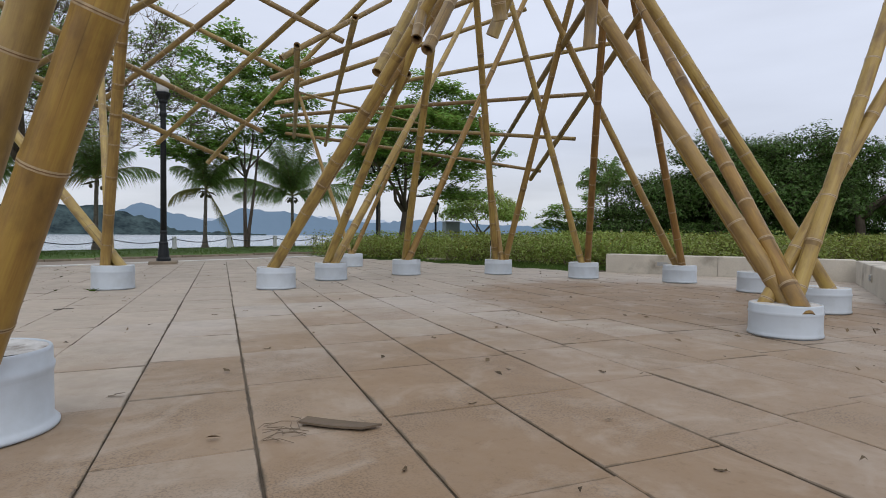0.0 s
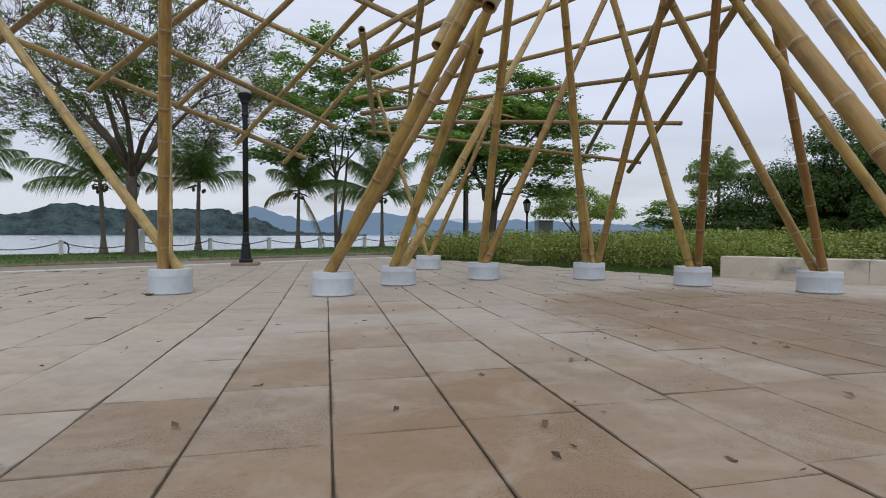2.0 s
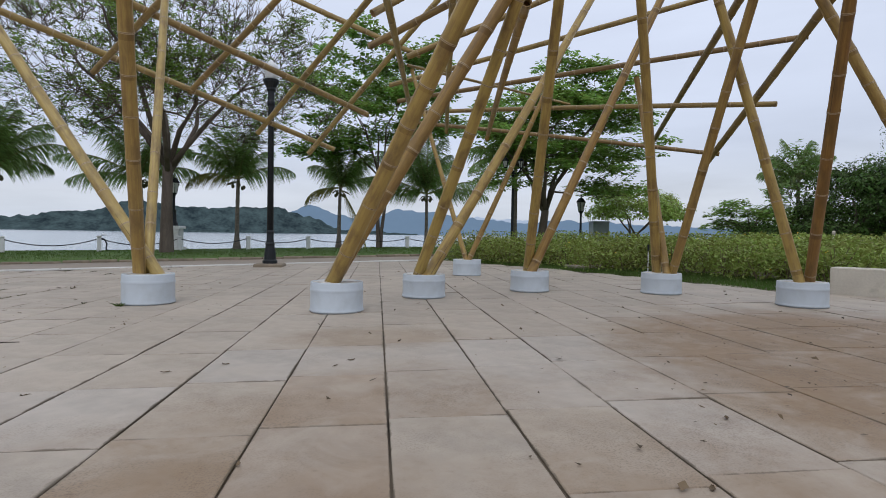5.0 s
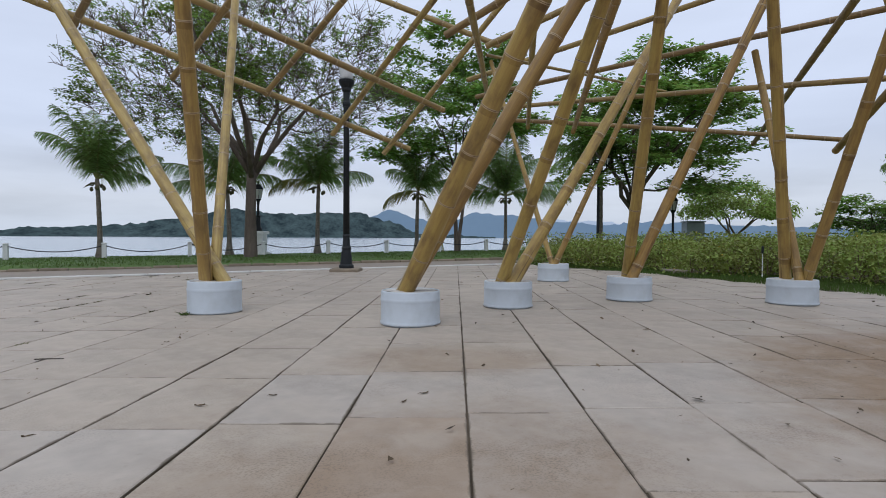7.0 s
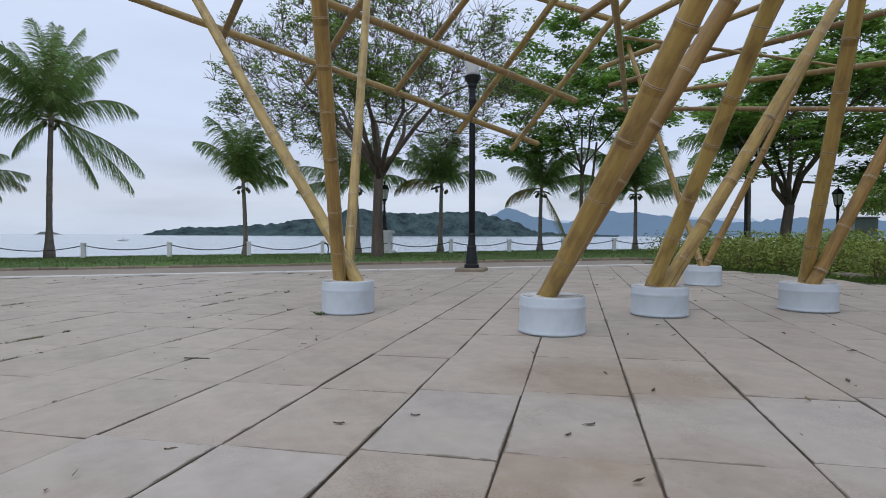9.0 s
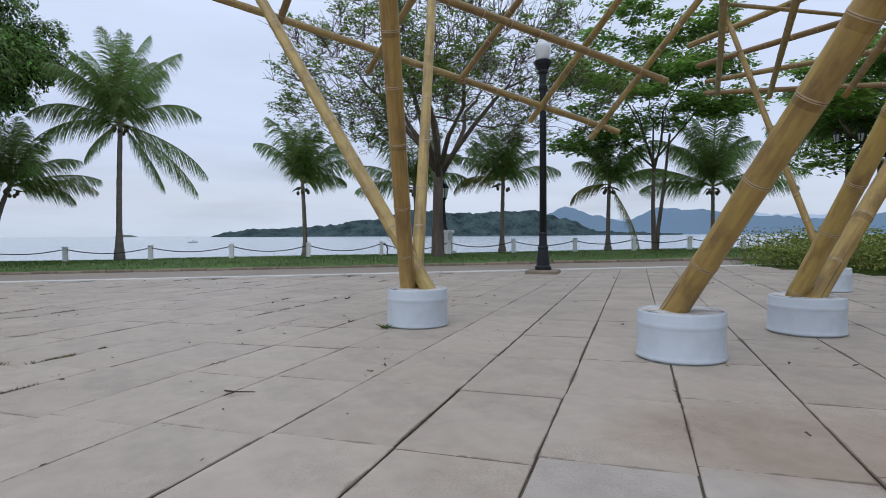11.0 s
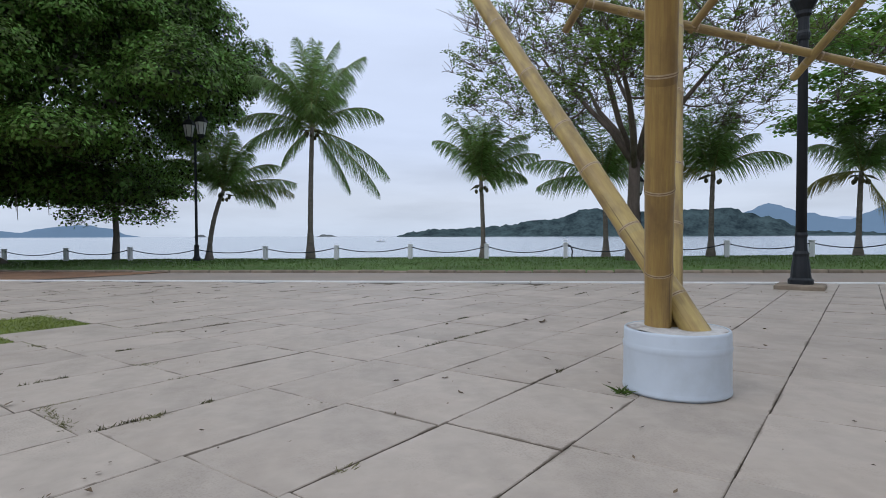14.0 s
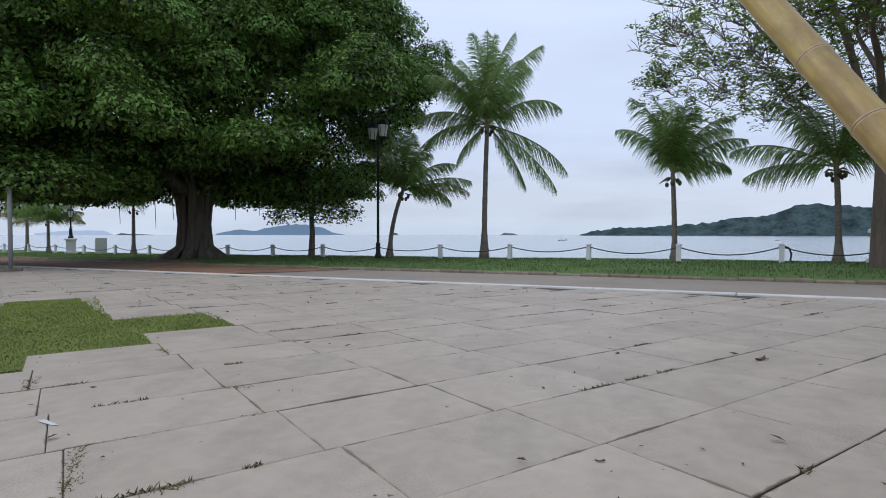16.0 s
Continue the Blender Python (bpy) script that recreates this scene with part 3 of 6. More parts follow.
def leaf_masses(rng, hubs, density, leaf, squash=0.8, low=-0.3, loose=0.22, rosette=0):
    """Leaves over the upper and outer skin of rounded masses (x, y, z, radius), each leaf lying along the skin.
    With rosette, they stand in whorls of that many."""
    cs, ns = [], []
    for x, y, z, r in hubs:
        n = max(3, int(density * r * r))
        d = rng.normal(size=(n * 3, 3))
        d /= np.linalg.norm(d, axis=1)[:, None]
        d = d[d[:, 2] > low][:n]
        lump = 1 + 0.30 * np.sin(d[:, :1] * 5 + x * 3) * np.cos(d[:, 1:2] * 5 + y * 2) + 0.12 * np.sin(d[:, 2:] * 9 + x)
        p = d * r * lump * rng.uniform(0.84, 1.05, (len(d), 1)) * np.array([1, 1, squash]) + np.array([x, y, z])
        cs.append(p + rng.normal(size=p.shape) * loose * leaf * 2)
        nn = d * np.array([1, 1, 1 / squash])
        ns.append(nn / np.linalg.norm(nn, axis=1)[:, None])
    c, nrm = np.concatenate(cs), np.concatenate(ns)
    if rosette:
        k = rosette
        a = rng.uniform(0, 2 * np.pi, (len(c), 1)) + 2 * np.pi * np.arange(k) / k + rng.normal(size=(len(c), k)) * 0.25
        tilt = rng.uniform(-0.55, 0.25, a.shape)
        t = np.stack([np.cos(a) * np.cos(tilt), np.sin(a) * np.cos(tilt), np.sin(tilt)], 2).reshape(-1, 3)
        ln = (leaf * rng.uniform(0.65, 1.2, len(t)))[:, None]
        c = np.repeat(c, k, axis=0) + t * ln * 0.62
        side = np.cross(t, np.array([0, 0, 1.0]) + rng.normal(size=t.shape) * 0.25)
    else:
        nrm = nrm * 0.9 + rng.normal(size=nrm.shape) * 0.32 + np.array([0, 0, 0.35])
        nrm /= np.linalg.norm(nrm, axis=1)[:, None]
        t = rng.normal(size=nrm.shape) - np.array([0, 0, 0.5])
        t -= nrm * np.sum(t * nrm, axis=1)[:, None]
        t /= np.linalg.norm(t, axis=1)[:, None] + 1e-6
        ln = (leaf * rng.uniform(0.6, 1.25, len(t)))[:, None]
        side = np.cross(nrm, t)
    side /= np.linalg.norm(side, axis=1)[:, None] + 1e-6
    wd = ln * rng.uniform(0.42, 0.6, (len(t), 1))
    return np.stack([c - t * ln * 0.5, c + side * wd * 0.5 + t * ln * 0.08, c + t * ln * 0.5, c - side * wd * 0.5 + t * ln * 0.08], axis=1)


def blade_quads(xyz, height, width, rng, lean=0.35):
    n = len(xyz)
    a = rng.uniform(0, 2 * np.pi, n)
    h = height * rng.uniform(0.5, 1.3, n)
    off = np.stack([np.cos(a), np.sin(a), np.zeros(n)], 1)
    side = np.stack([-np.sin(a), np.cos(a), np.zeros(n)], 1) * (width * rng.uniform(0.6, 1.3, n))[:, None] / 2
    ln = (rng.uniform(0.1, 1.0, n) * lean * h)[:, None]
    b = np.asarray(xyz)
    midp = b + off * ln * 0.35 + np.stack([np.zeros(n), np.zeros(n), h * 0.6], 1)
    tip = b + off * ln + np.stack([np.zeros(n), np.zeros(n), h], 1)
    return np.stack([b - side, b + side, midp + side * 0.7, tip], axis=1)


# ---- ground, road, shore, sea ----
def road_near(x):
    return 16.7 + 0.47 * x


def road_far(x):
    return 20.15 + 0.455 * x


def fence_line(x):
    return 27.63 + 0.47 * x


def sheet(name, rows, cols, fn, material, label, category, kind="structure"):
    """A ground sheet over a grid of parameters."""
    v = [fn(s, t) for s in rows for t in cols]
    nc = len(cols)
    f = [(i * nc + j, (i + 1) * nc + j, (i + 1) * nc + j + 1, i * nc + j + 1) for i in range(len(rows) - 1) for j in range(nc - 1)]
    me = mesh_of(name, v, f, material, smooth=True)
    return solid(name, me, label, category, kind)


def turf_z(x, y):
    n = noise.noise((x * 0.35, y * 0.35, 1.3)) * 0.03
    return gz(x, y) + 0.05 + n


def land(s, t):
    # from the kerb towards the sea (t 0 to 1), then down the bank to below the water
    x = s
    near, far = road_far(x), fence_line(x) + 2.2
    if t <= 1.0:
        y = near + (far - near) * t
        return (x, y, turf_z(x, y) - (0.065 if t == 0 else 0))
    y = far + (t - 1.0) * 8
    return (x - (t - 1.0) * 3, y, turf_z(x, y) - (t - 1.0) * 4.5)


xs = [-400, -200, -120, -80] + [-60 + 1.5 * i for i in range(61)] + [40, 60, 100, 200, 400]
ground = sheet("ground", xs, [0, 0.1, 0.2, 0.35, 0.5, 0.65, 0.8, 0.9, 1.0, 1.3, 1.8], land, M_TURF,
               "green mown grass verge between the road and the sea", "grass", "structure")


sheet("ground_base", [-1500, -300, -80, -40, -20, 0, 20, 60, 300, 1500], [-1500, -300, -60, -20, 0, 10, 20, 24], 
      lambda s, t: (s, min(t, road_far(s) + 0.2), gz(min(max(s, -40), 60), min(t, 20)) - 0.12), M_SOIL,
      "bare earth spreading out under the plaza and the road", "ground")


def inland(s, t):
    # planted field to the east of the plaza
    x, y = s, t
    return (x, y, gz(x, y) - 0.03 + 0.03 * noise.noise((x * 0.3, y * 0.3, 4)))


sheet("ground_field", [4.4 + 1.1 * i for i in range(30)] + [45, 60, 100, 200], [9.0 + 1.3 * i for i in range(22)] + [45, 70, 140],
      lambda s, t: inland(s, min(t, fence_line(s) + 2.0)), M_TURF, "weedy green field with low shrubs beside the plaza", "field")

sea_me = mesh_of("water", [(-4800, -600, -2.6), (4800, -600, -2.6), (4800, 4800, -2.6), (-4800, 4800, -2.6)], [(0, 1, 2, 3)], M_SEA)
solid("water", sea_me, "calm pale grey sea of the bay under cloud", "sea", "structure")

xr = [-60 + 3 * i for i in range(36)] + [55, 80]
road = sheet("road", xr, [0, 0.25, 0.5, 0.75, 1], lambda s, t: (s, road_near(s) + (road_far(s) - road_near(s)) * t - 0.001, gz(s, road_near(s)) - 0.035 + 0.01 * t), M_ROAD,
             "worn grey concrete promenade road", "road")
# reddish soil washed over the road and the tree's foot in the west
sheet("soil", [-62 + 2 * i for i in range(25)], [0, 0.3, 0.6, 1.0],
      lambda s, t: (s + 1.2 * noise.noise((s, t * 3, 0)), (road_near(s) - 0.4) * (1 - t) + (road_far(s) + 1.6 * max(0.0, min(1.0, (-16 - s) / 8))) * t + 0.5 * noise.noise((s * 0.6, t, 7)),
                    gz(s, 12) - 0.015 + 0.07 * (t > 0.9) * max(0.0, min(1.0, (-17 - s) / 5))), M_SOIL, "reddish earth spread over the road below the big tree", "soil")

# pale band along the plaza's edge, in lengths
def edge_band():
    v0, f0 = box(0, -0.09, -0.10, 1.96, 0.09, 0.012, 0.008)
    me = mesh_of("edge_band", v0, f0, M_EDGE)
    root = thing("trim", (0, 0, 0), "pale concrete edging band along the plaza beside the road", "edging", "", "structure")
    ang = math.atan(0.47)
    for i in range(24):
        x = -36 + 1.98 * math.cos(ang) * i
        part("edging_stone", me, root, local=Matrix.Translation((x, road_near(x) - 0.02, gz(x, road_near(x)) + 0.006)) @ Matrix.Rotation(ang, 4, "Z") @ Matrix.Rotation(-0.011, 4, "Y"))


edge_band()


def kerb():
    root = thing("kerb", (0, 0, 0), "low dark weathered stone kerb along the grass verge", "kerb", "", "structure")
    v0, f0 = box(0, -0.08, -0.12, 0.57, 0.09, 0.04, 0.02)
    me = mesh_of("kerb_stone", v0, f0, M_KERB)
    ang = math.atan(0.455)
    rng = random.Random(5)
    for i in range(110):
        x = -44 + 0.6 * math.cos(ang) * i
        part("kerb_stone", me, root, local=Matrix.Translation((x, road_far(x) + rng.uniform(-0.015, 0.015), gz(x, road_far(x)) + rng.uniform(-0.02, 0.008)))
             @ Matrix.Rotation(ang + rng.uniform(-0.02, 0.02), 4, "Z"))


kerb()


def verge_grass():
    rng = np.random.default_rng(3)
    n = 70000
    x = rng.uniform(-46, 22, n)
    t = rng.uniform(0, 1, n) ** 0.8
    near = 20.15 + 0.455 * x
    far = 27.63 + 0.47 * x + 1.6
    y = near + 0.12 + (far - near) * t
    z = np.array([turf_z(a, b) for a, b in zip(x, y)]) - 0.01
    q = blade_quads(np.stack([x, y, z], 1), 0.05, 0.02, rng)
    solid("grass", quads_mesh("grass", q, M_BLADE), "short green grass blades on the seaside verge", "grass", "stuff")


verge_grass()


def ridge(name, pts, base, depth, material, label, category, rough=1.0, seed=0, step=12.0):
    """A wooded or bare hill: crest heights interpolated between a few (x, y, height) marks, with a slope before and behind."""
    v, f = [], []
    rows = []
    for (x0, y0, h0), (x1, y1, h1) in zip(pts[:-1], pts[1:]):
        n = max(2, int(math.hypot(x1 - x0, y1 - y0) / step))
        for i in range(n):
            u = i / n
            rows.append((x0 + (x1 - x0) * u, y0 + (y1 - y0) * u, h0 + (h1 - h0) * (u * u * (3 - 2 * u))))
    rows.append(pts[-1])
    ks = (0.0, 0.12, 0.35, 0.6, 0.85, 1.0, 0.0)
    for i, (x, y, h) in enumerate(rows):
        d = math.hypot(x, y)
        ux, uy = x / d, y / d
        for k, s in enumerate(ks):
            off = -depth * (1 - k / 5) if k < 6 else depth
            wob = rough * (noise.noise((x * 0.02 + seed, y * 0.02, k * 0.7)) * 5 + noise.noise((x * 0.06, y * 0.06 + seed, k)) * 3.0 + noise.noise((x * 0.25, y * 0.25 + seed, k)) * 6.0 + abs(noise.noise((x * 0.11, y * 0.11 + seed, k))) * 7.0) * min(1.0, h / 12)
            v.append((x + ux * off, y + uy * off, base + (h + wob) * s if 0 < k < 6 else base - 3))
    nk = len(ks)
    for i in range(len(rows) - 1):
        for k in range(nk - 1):
            f.append((i * nk + k, (i + 1) * nk + k, (i + 1) * nk + k + 1, i * nk + k + 1))
    return solid(name, mesh_of(name, v, f, material, smooth=True), label, category, "structure")


# ---- bamboo pavilion ----
pavilion = thing("bamboo_pavilion", (0, 0, 0), "open pavilion frame of crossed golden bamboo poles on white footings", "pavilion")
pole_rng = random.Random(11)


def pole(x0, y0, z0, x1, y1, z1, r=0.06, taper=0.85, node=0.46, sides=16, bend=0.003, tone="dull_shaded"):
    """A bamboo pole from its thick end to its thin end, with raised nodes, a faint bow and hollow cut ends."""
    a, b = Vector((x0, y0, z0)), Vector((x1, y1, z1))
    d, u, w = frame_axes(b - a)
    length = (b - a).length
    phase = pole_rng.uniform(0, 6.28)
    side = u * math.cos(phase) + w * math.sin(phase)
    st = [(0.0, 1.0, 0)]
    s = pole_rng.uniform(0.06, node)
    while s < length - 0.05:
        st += [(s - pole_rng.uniform(0.035, 0.075), 0.985, 4 if pole_rng.random() < 0.45 else 0), (s - 0.014, 1.022, 2), (s - 0.008, 1.042, 1), (s - 0.004, 1.030, 2), (s + 0.003, 1.044, 0), (s + 0.014, 1.015, 0), (s + 0.06, 0.985, 0)]
        s += node * pole_rng.uniform(0.75, 1.22)
    st.append((length, 1.0, 0))
    st = sorted(q for q in st if 0 <= q[0] <= length)
    v, f, idx, uv = [], [], [], []
    for s, k, _ in st:
        c = a + d * s + side * (bend * length * math.sin(math.pi * s / length))
        rad = r * k * (1 + (taper - 1) * s / length)
        for i in range(sides):
            an = 2 * math.pi * i / sides
            v.append(c + (u * math.cos(an) + w * math.sin(an)) * rad)
    off = pole_rng.uniform(0, 40)
    for k in range(len(st) - 1):
        for i in range(sides):
            j = (i + 1) % sides
            f.append((k * sides + i, k * sides + j, (k + 1) * sides + j, (k + 1) * sides + i))
            idx.append(st[k][2])
            for ii, kk in ((i, k), (i + 1, k), (i + 1, k + 1), (i, k + 1)):
                uv.append((off + ii / sides, off + st[kk][0]))
    # cut ends: rim, hollow and diaphragm
    for ring, way, c in ((0, -1, a), ((len(st) - 1) * sides, 1, b)):
        rad = r * (1 if way < 0 else taper)
        o = len(v)
        for q, dep in ((0.80, 0.0), (0.78, 0.11)):
            for i in range(sides):
                an = 2 * math.pi * i / sides
                v.append(c + (u * math.cos(an) + w * math.sin(an)) * rad * q - d * way * dep)
        for i in range(sides):
            j = (i + 1) % sides
            for q in ((ring + i, o + i, o + j, ring + j), (o + i, o + sides + i, o + sides + j, o + j)):
                f.append(q if way > 0 else tuple(reversed(q)))
                idx.append(3)
                uv += [(0, 0)] * 4
        cap = tuple(range(o + sides, o + 2 * sides))
        f.append(cap if way > 0 else tuple(reversed(cap)))
        idx.append(3)
        uv += [(0, 0)] * sides
    me = mesh_of("bamboo_pole", v, f, [TONES[tone][0], M_NODE, M_WAX, M_BINSIDE, TONES[tone][1]], True, idx, uv)
    return part("bamboo_pole", me, pavilion)


def leg(x, y, z, dx, dy, top, r=0.06, taper=0.8, node=0.46, tone=None):
    """A leg from inside its footing, leaning dx, dy per metre of rise, up to the height top."""
    lo = z - 0.09
    return pole(x - 0.09 * dx, y - 0.09 * dy, lo, x + dx * (top - z), y + dy * (top - z), top, r, taper, node, tone=tone or pole_rng.choice(("gold", "gold", "brown", "brown", "gold")))


def footing(x, y, h=0.285, flare=0.006, k=1.0, label="white round pipe footing filled with concrete, standing on the plaza"):
    z = gz(x, y)
    root = thing("footing", (x, y, z), label, "footing", "footings of the pavilion")
    prof = [(0.225, -0.01), (0.232 + flare, 0.0), (0.234 + flare, 0.007), (0.249 + flare, 0.009), (0.250 + flare, 0.02), (0.249 + 0.5 * flare, 0.032), (0.2495, 0.042), (0.2485, 0.66 * h), (0.2505, 0.69 * h),
            (0.2535, 0.73 * h), (0.2485 + 0.3 * flare, 0.78 * h), (0.2480, 0.80 * h), (0.2475, 0.955 * h), (0.2455, 0.985 * h), (0.241, h), (0.236, h - 0.001), (0.234, h - 0.006), (0.232, h - 0.03)]
    prof = [(q * k, t) for q, t in prof]
    part("shell", mesh_of("shell", *lathe(prof, 44), M_PIPE, True), root)
    v, f = [], []
    for ring, q in enumerate((0.234 * k, 0.2 * k, 0.14 * k, 0.07 * k)):
        for i in range(28):
            an = 2 * math.pi * i / 28
            v.append((q * math.cos(an), q * math.sin(an), h - 0.004 + 0.012 * noise.noise((x + 6 * q * math.cos(an), y + 6 * q * math.sin(an), ring))))
    for ring in range(3):
        for i in range(28):
            j = (i + 1) % 28
            f.append((ring * 28 + i, ring * 28 + j, (ring + 1) * 28 + j, (ring + 1) * 28 + i))
    f.append(tuple(range(84, 112)))
    part("concrete_fill", mesh_of("concrete_fill", v, f, M_FILL, True), root, "rough grey concrete top")
    return root


footing(0.14, 9.27, 0.316, 0.003, 1.02, "white round pipe footing with a grass tuft at its foot")
footing(2.15, 8.52)
footing(3.07, 9.64, 0.27)
footing(4.09, 12.95)
footing(4.51, 10.27, 0.27)
footing(6.20, 10.02, 0.27)
footing(7.17, 8.76, 0.27)
footing(8.15, 7.62, 0.27)
footing(8.0, 6.11, 0.265)
footing(6.87, 4.50, 0.24, k=0.955)
footing(5.32, 3.70, 0.235, k=0.95)
footing(0.66, 3.34, 0.31, 0.02, 1.0, "white round pipe footing with a flared foot ring on dirty tiles")

# legs: foot, lean per metre, top height
leg(0.21, 9.30, 0.345, -0.737, 0.272, 6.2, 0.066, tone="pale")
leg(0.05, 9.27, 0.345, 0.152, -0.493, 6.2, 0.066, 0.9, 0.46, tone="gold")
leg(0.09, 9.37, 0.345, -0.120, 0.453, 6.2, 0.055, tone="pale")
leg(2.11, 8.49, 0.31, 0.50, -0.66, 6.2, 0.072)
leg(2.10, 8.52, 0.31, 0.60, -0.12, 6.2, 0.070)
leg(3.01, 9.65, 0.33, 0.29, -0.53, 6.2, 0.066)
leg(3.13, 9.63, 0.33, 0.64, 0.54, 6.2, 0.068)
leg(4.07, 12.95, 0.35, -0.25, 0.40, 4.1, 0.046)
leg(4.12, 12.94, 0.35, 0.43, -0.06, 3.9, 0.050)
leg(4.49, 10.29, 0.36, -0.06, -0.59, 6.2, 0.062)
leg(4.51, 10.12, 0.36, 0.503, 0.110, 6.2, 0.060)
leg(6.20, 10.15, 0.34, -0.285, -0.375, 6.2, 0.060)
leg(6.23, 9.95, 0.34, -0.005, 0.349, 3.1, 0.05)
leg(6.32, 9.96, 0.34, 0.012, -0.489, 6.2, 0.056)
leg(7.10, 8.73, 0.35, -0.273, 0.102, 6.2, 0.056)
leg(7.23, 8.73, 0.35, -0.336, -0.557, 6.2, 0.056)
leg(8.16, 7.70, 0.33, -0.511, 0.143, 6.2, 0.056)
leg(8.17, 7.59, 0.33, -0.461, -0.218, 6.2, 0.056)
leg(5.34, 3.70, 0.30, -0.149, 0.632, 6.2, 0.066)
leg(5.29, 3.58, 0.30, 0.281, 0.846, 6.2, 0.062)
leg(5.26, 3.80, 0.30, 0.658, -0.095, 6.2, 0.052)
leg(5.35, 3.66, 0.30, 0.498, 0.051, 6.2, 0.058)
leg(6.81, 4.40, 0.30, -0.476, 0.336, 6.2, 0.060)
leg(8.02, 6.09, 0.31, -0.503, 0.333, 6.2, 0.056)
leg(0.74, 3.12, 0.31, 0.381, -0.312, 6.2, 0.072, tone="brown")
leg(0.56, 3.24, 0.31, 0.361, -0.335, 6.2, 0.062, tone="pale")

# roof lattice: free poles, end to end
pole(-4.80, 10.84, 4.50, 1.56, 14.93, 2.52, 0.058)
pole(-3.18, 9.63, 4.51, 2.27, 13.77, 3.02, 0.058)
pole(-2.73, 14.46, 6.81, 3.28, 14.17, 4.29, 0.06)
pole(3.87, 10.52, 5.72, 0.15, 14.35, 2.70, 0.056)
pole(4.58, 12.67, 6.13, 1.15, 14.12, 2.30, 0.054)
pole(1.50, 9.32, 4.60, -2.09, 12.76, 3.32, 0.056)
pole(2.72, 11.09, 5.86, -0.82, 13.43, 3.22, 0.056)
pole(0.22, 8.58, 4.37, -3.02, 11.73, 3.73, 0.056)
pole(2.56, 9.82, 3.70, 3.28, 16.74, 3.44, 0.052)
pole(3.33, 9.15, 4.01, 4.06, 16.26, 3.20, 0.052)
pole(2.34, 12.12, 3.75, 7.08, 9.41, 5.59, 0.056)
pole(2.99, 13.32, 3.99, 7.82, 11.98, 5.87, 0.054)
pole(2.72, 15.83, 4.13, 9.30, 10.46, 4.87, 0.052)
pole(2.93, 16.66, 3.98, 8.89, 10.91, 3.84, 0.052)
pole(3.22, 18.04, 4.01, 8.81, 11.44, 2.95, 0.052)
pole(3.17, 17.82, 3.72, 9.36, 13.80, 2.50, 0.05)
pole(2.99, 13.14, 3.79, 6.81, 15.57, 3.81, 0.028, 0.9)
pole(10.12, 18.49, 3.22, 4.57, 3.12, 3.99, 0.056)
pole(8.51, 12.87, 2.17, 6.10, 5.39, 3.96, 0.054)
pole(3.16, 7.16, 2.63, 4.82, 8.24, 5.75, 0.07)
pole(3.37, 6.37, 2.79, 4.48, 8.19, 5.81, 0.062)
pole(3.32, 5.90, 2.53, 5.14, 7.42, 5.68, 0.062)
pole(3.88, 5.64, 2.65, 4.74, 4.38, 5.84, 0.062)
pole(3.60, 4.91, 2.50, 2.66, 4.23, 5.70, 0.058)
pole(4.59, 5.10, 2.47, 4.15, 4.18, 5.83, 0.056)
pole(2.41, 10.85, 3.78, 4.63, 11.87, 5.52, 0.054)
pole(3.55, 11.20, 4.33, 0.15, 12.32, 6.13, 0.054)
pole(3.94, 8.46, 3.05, 4.69, 14.45, 2.76, 0.05, tone="brown")


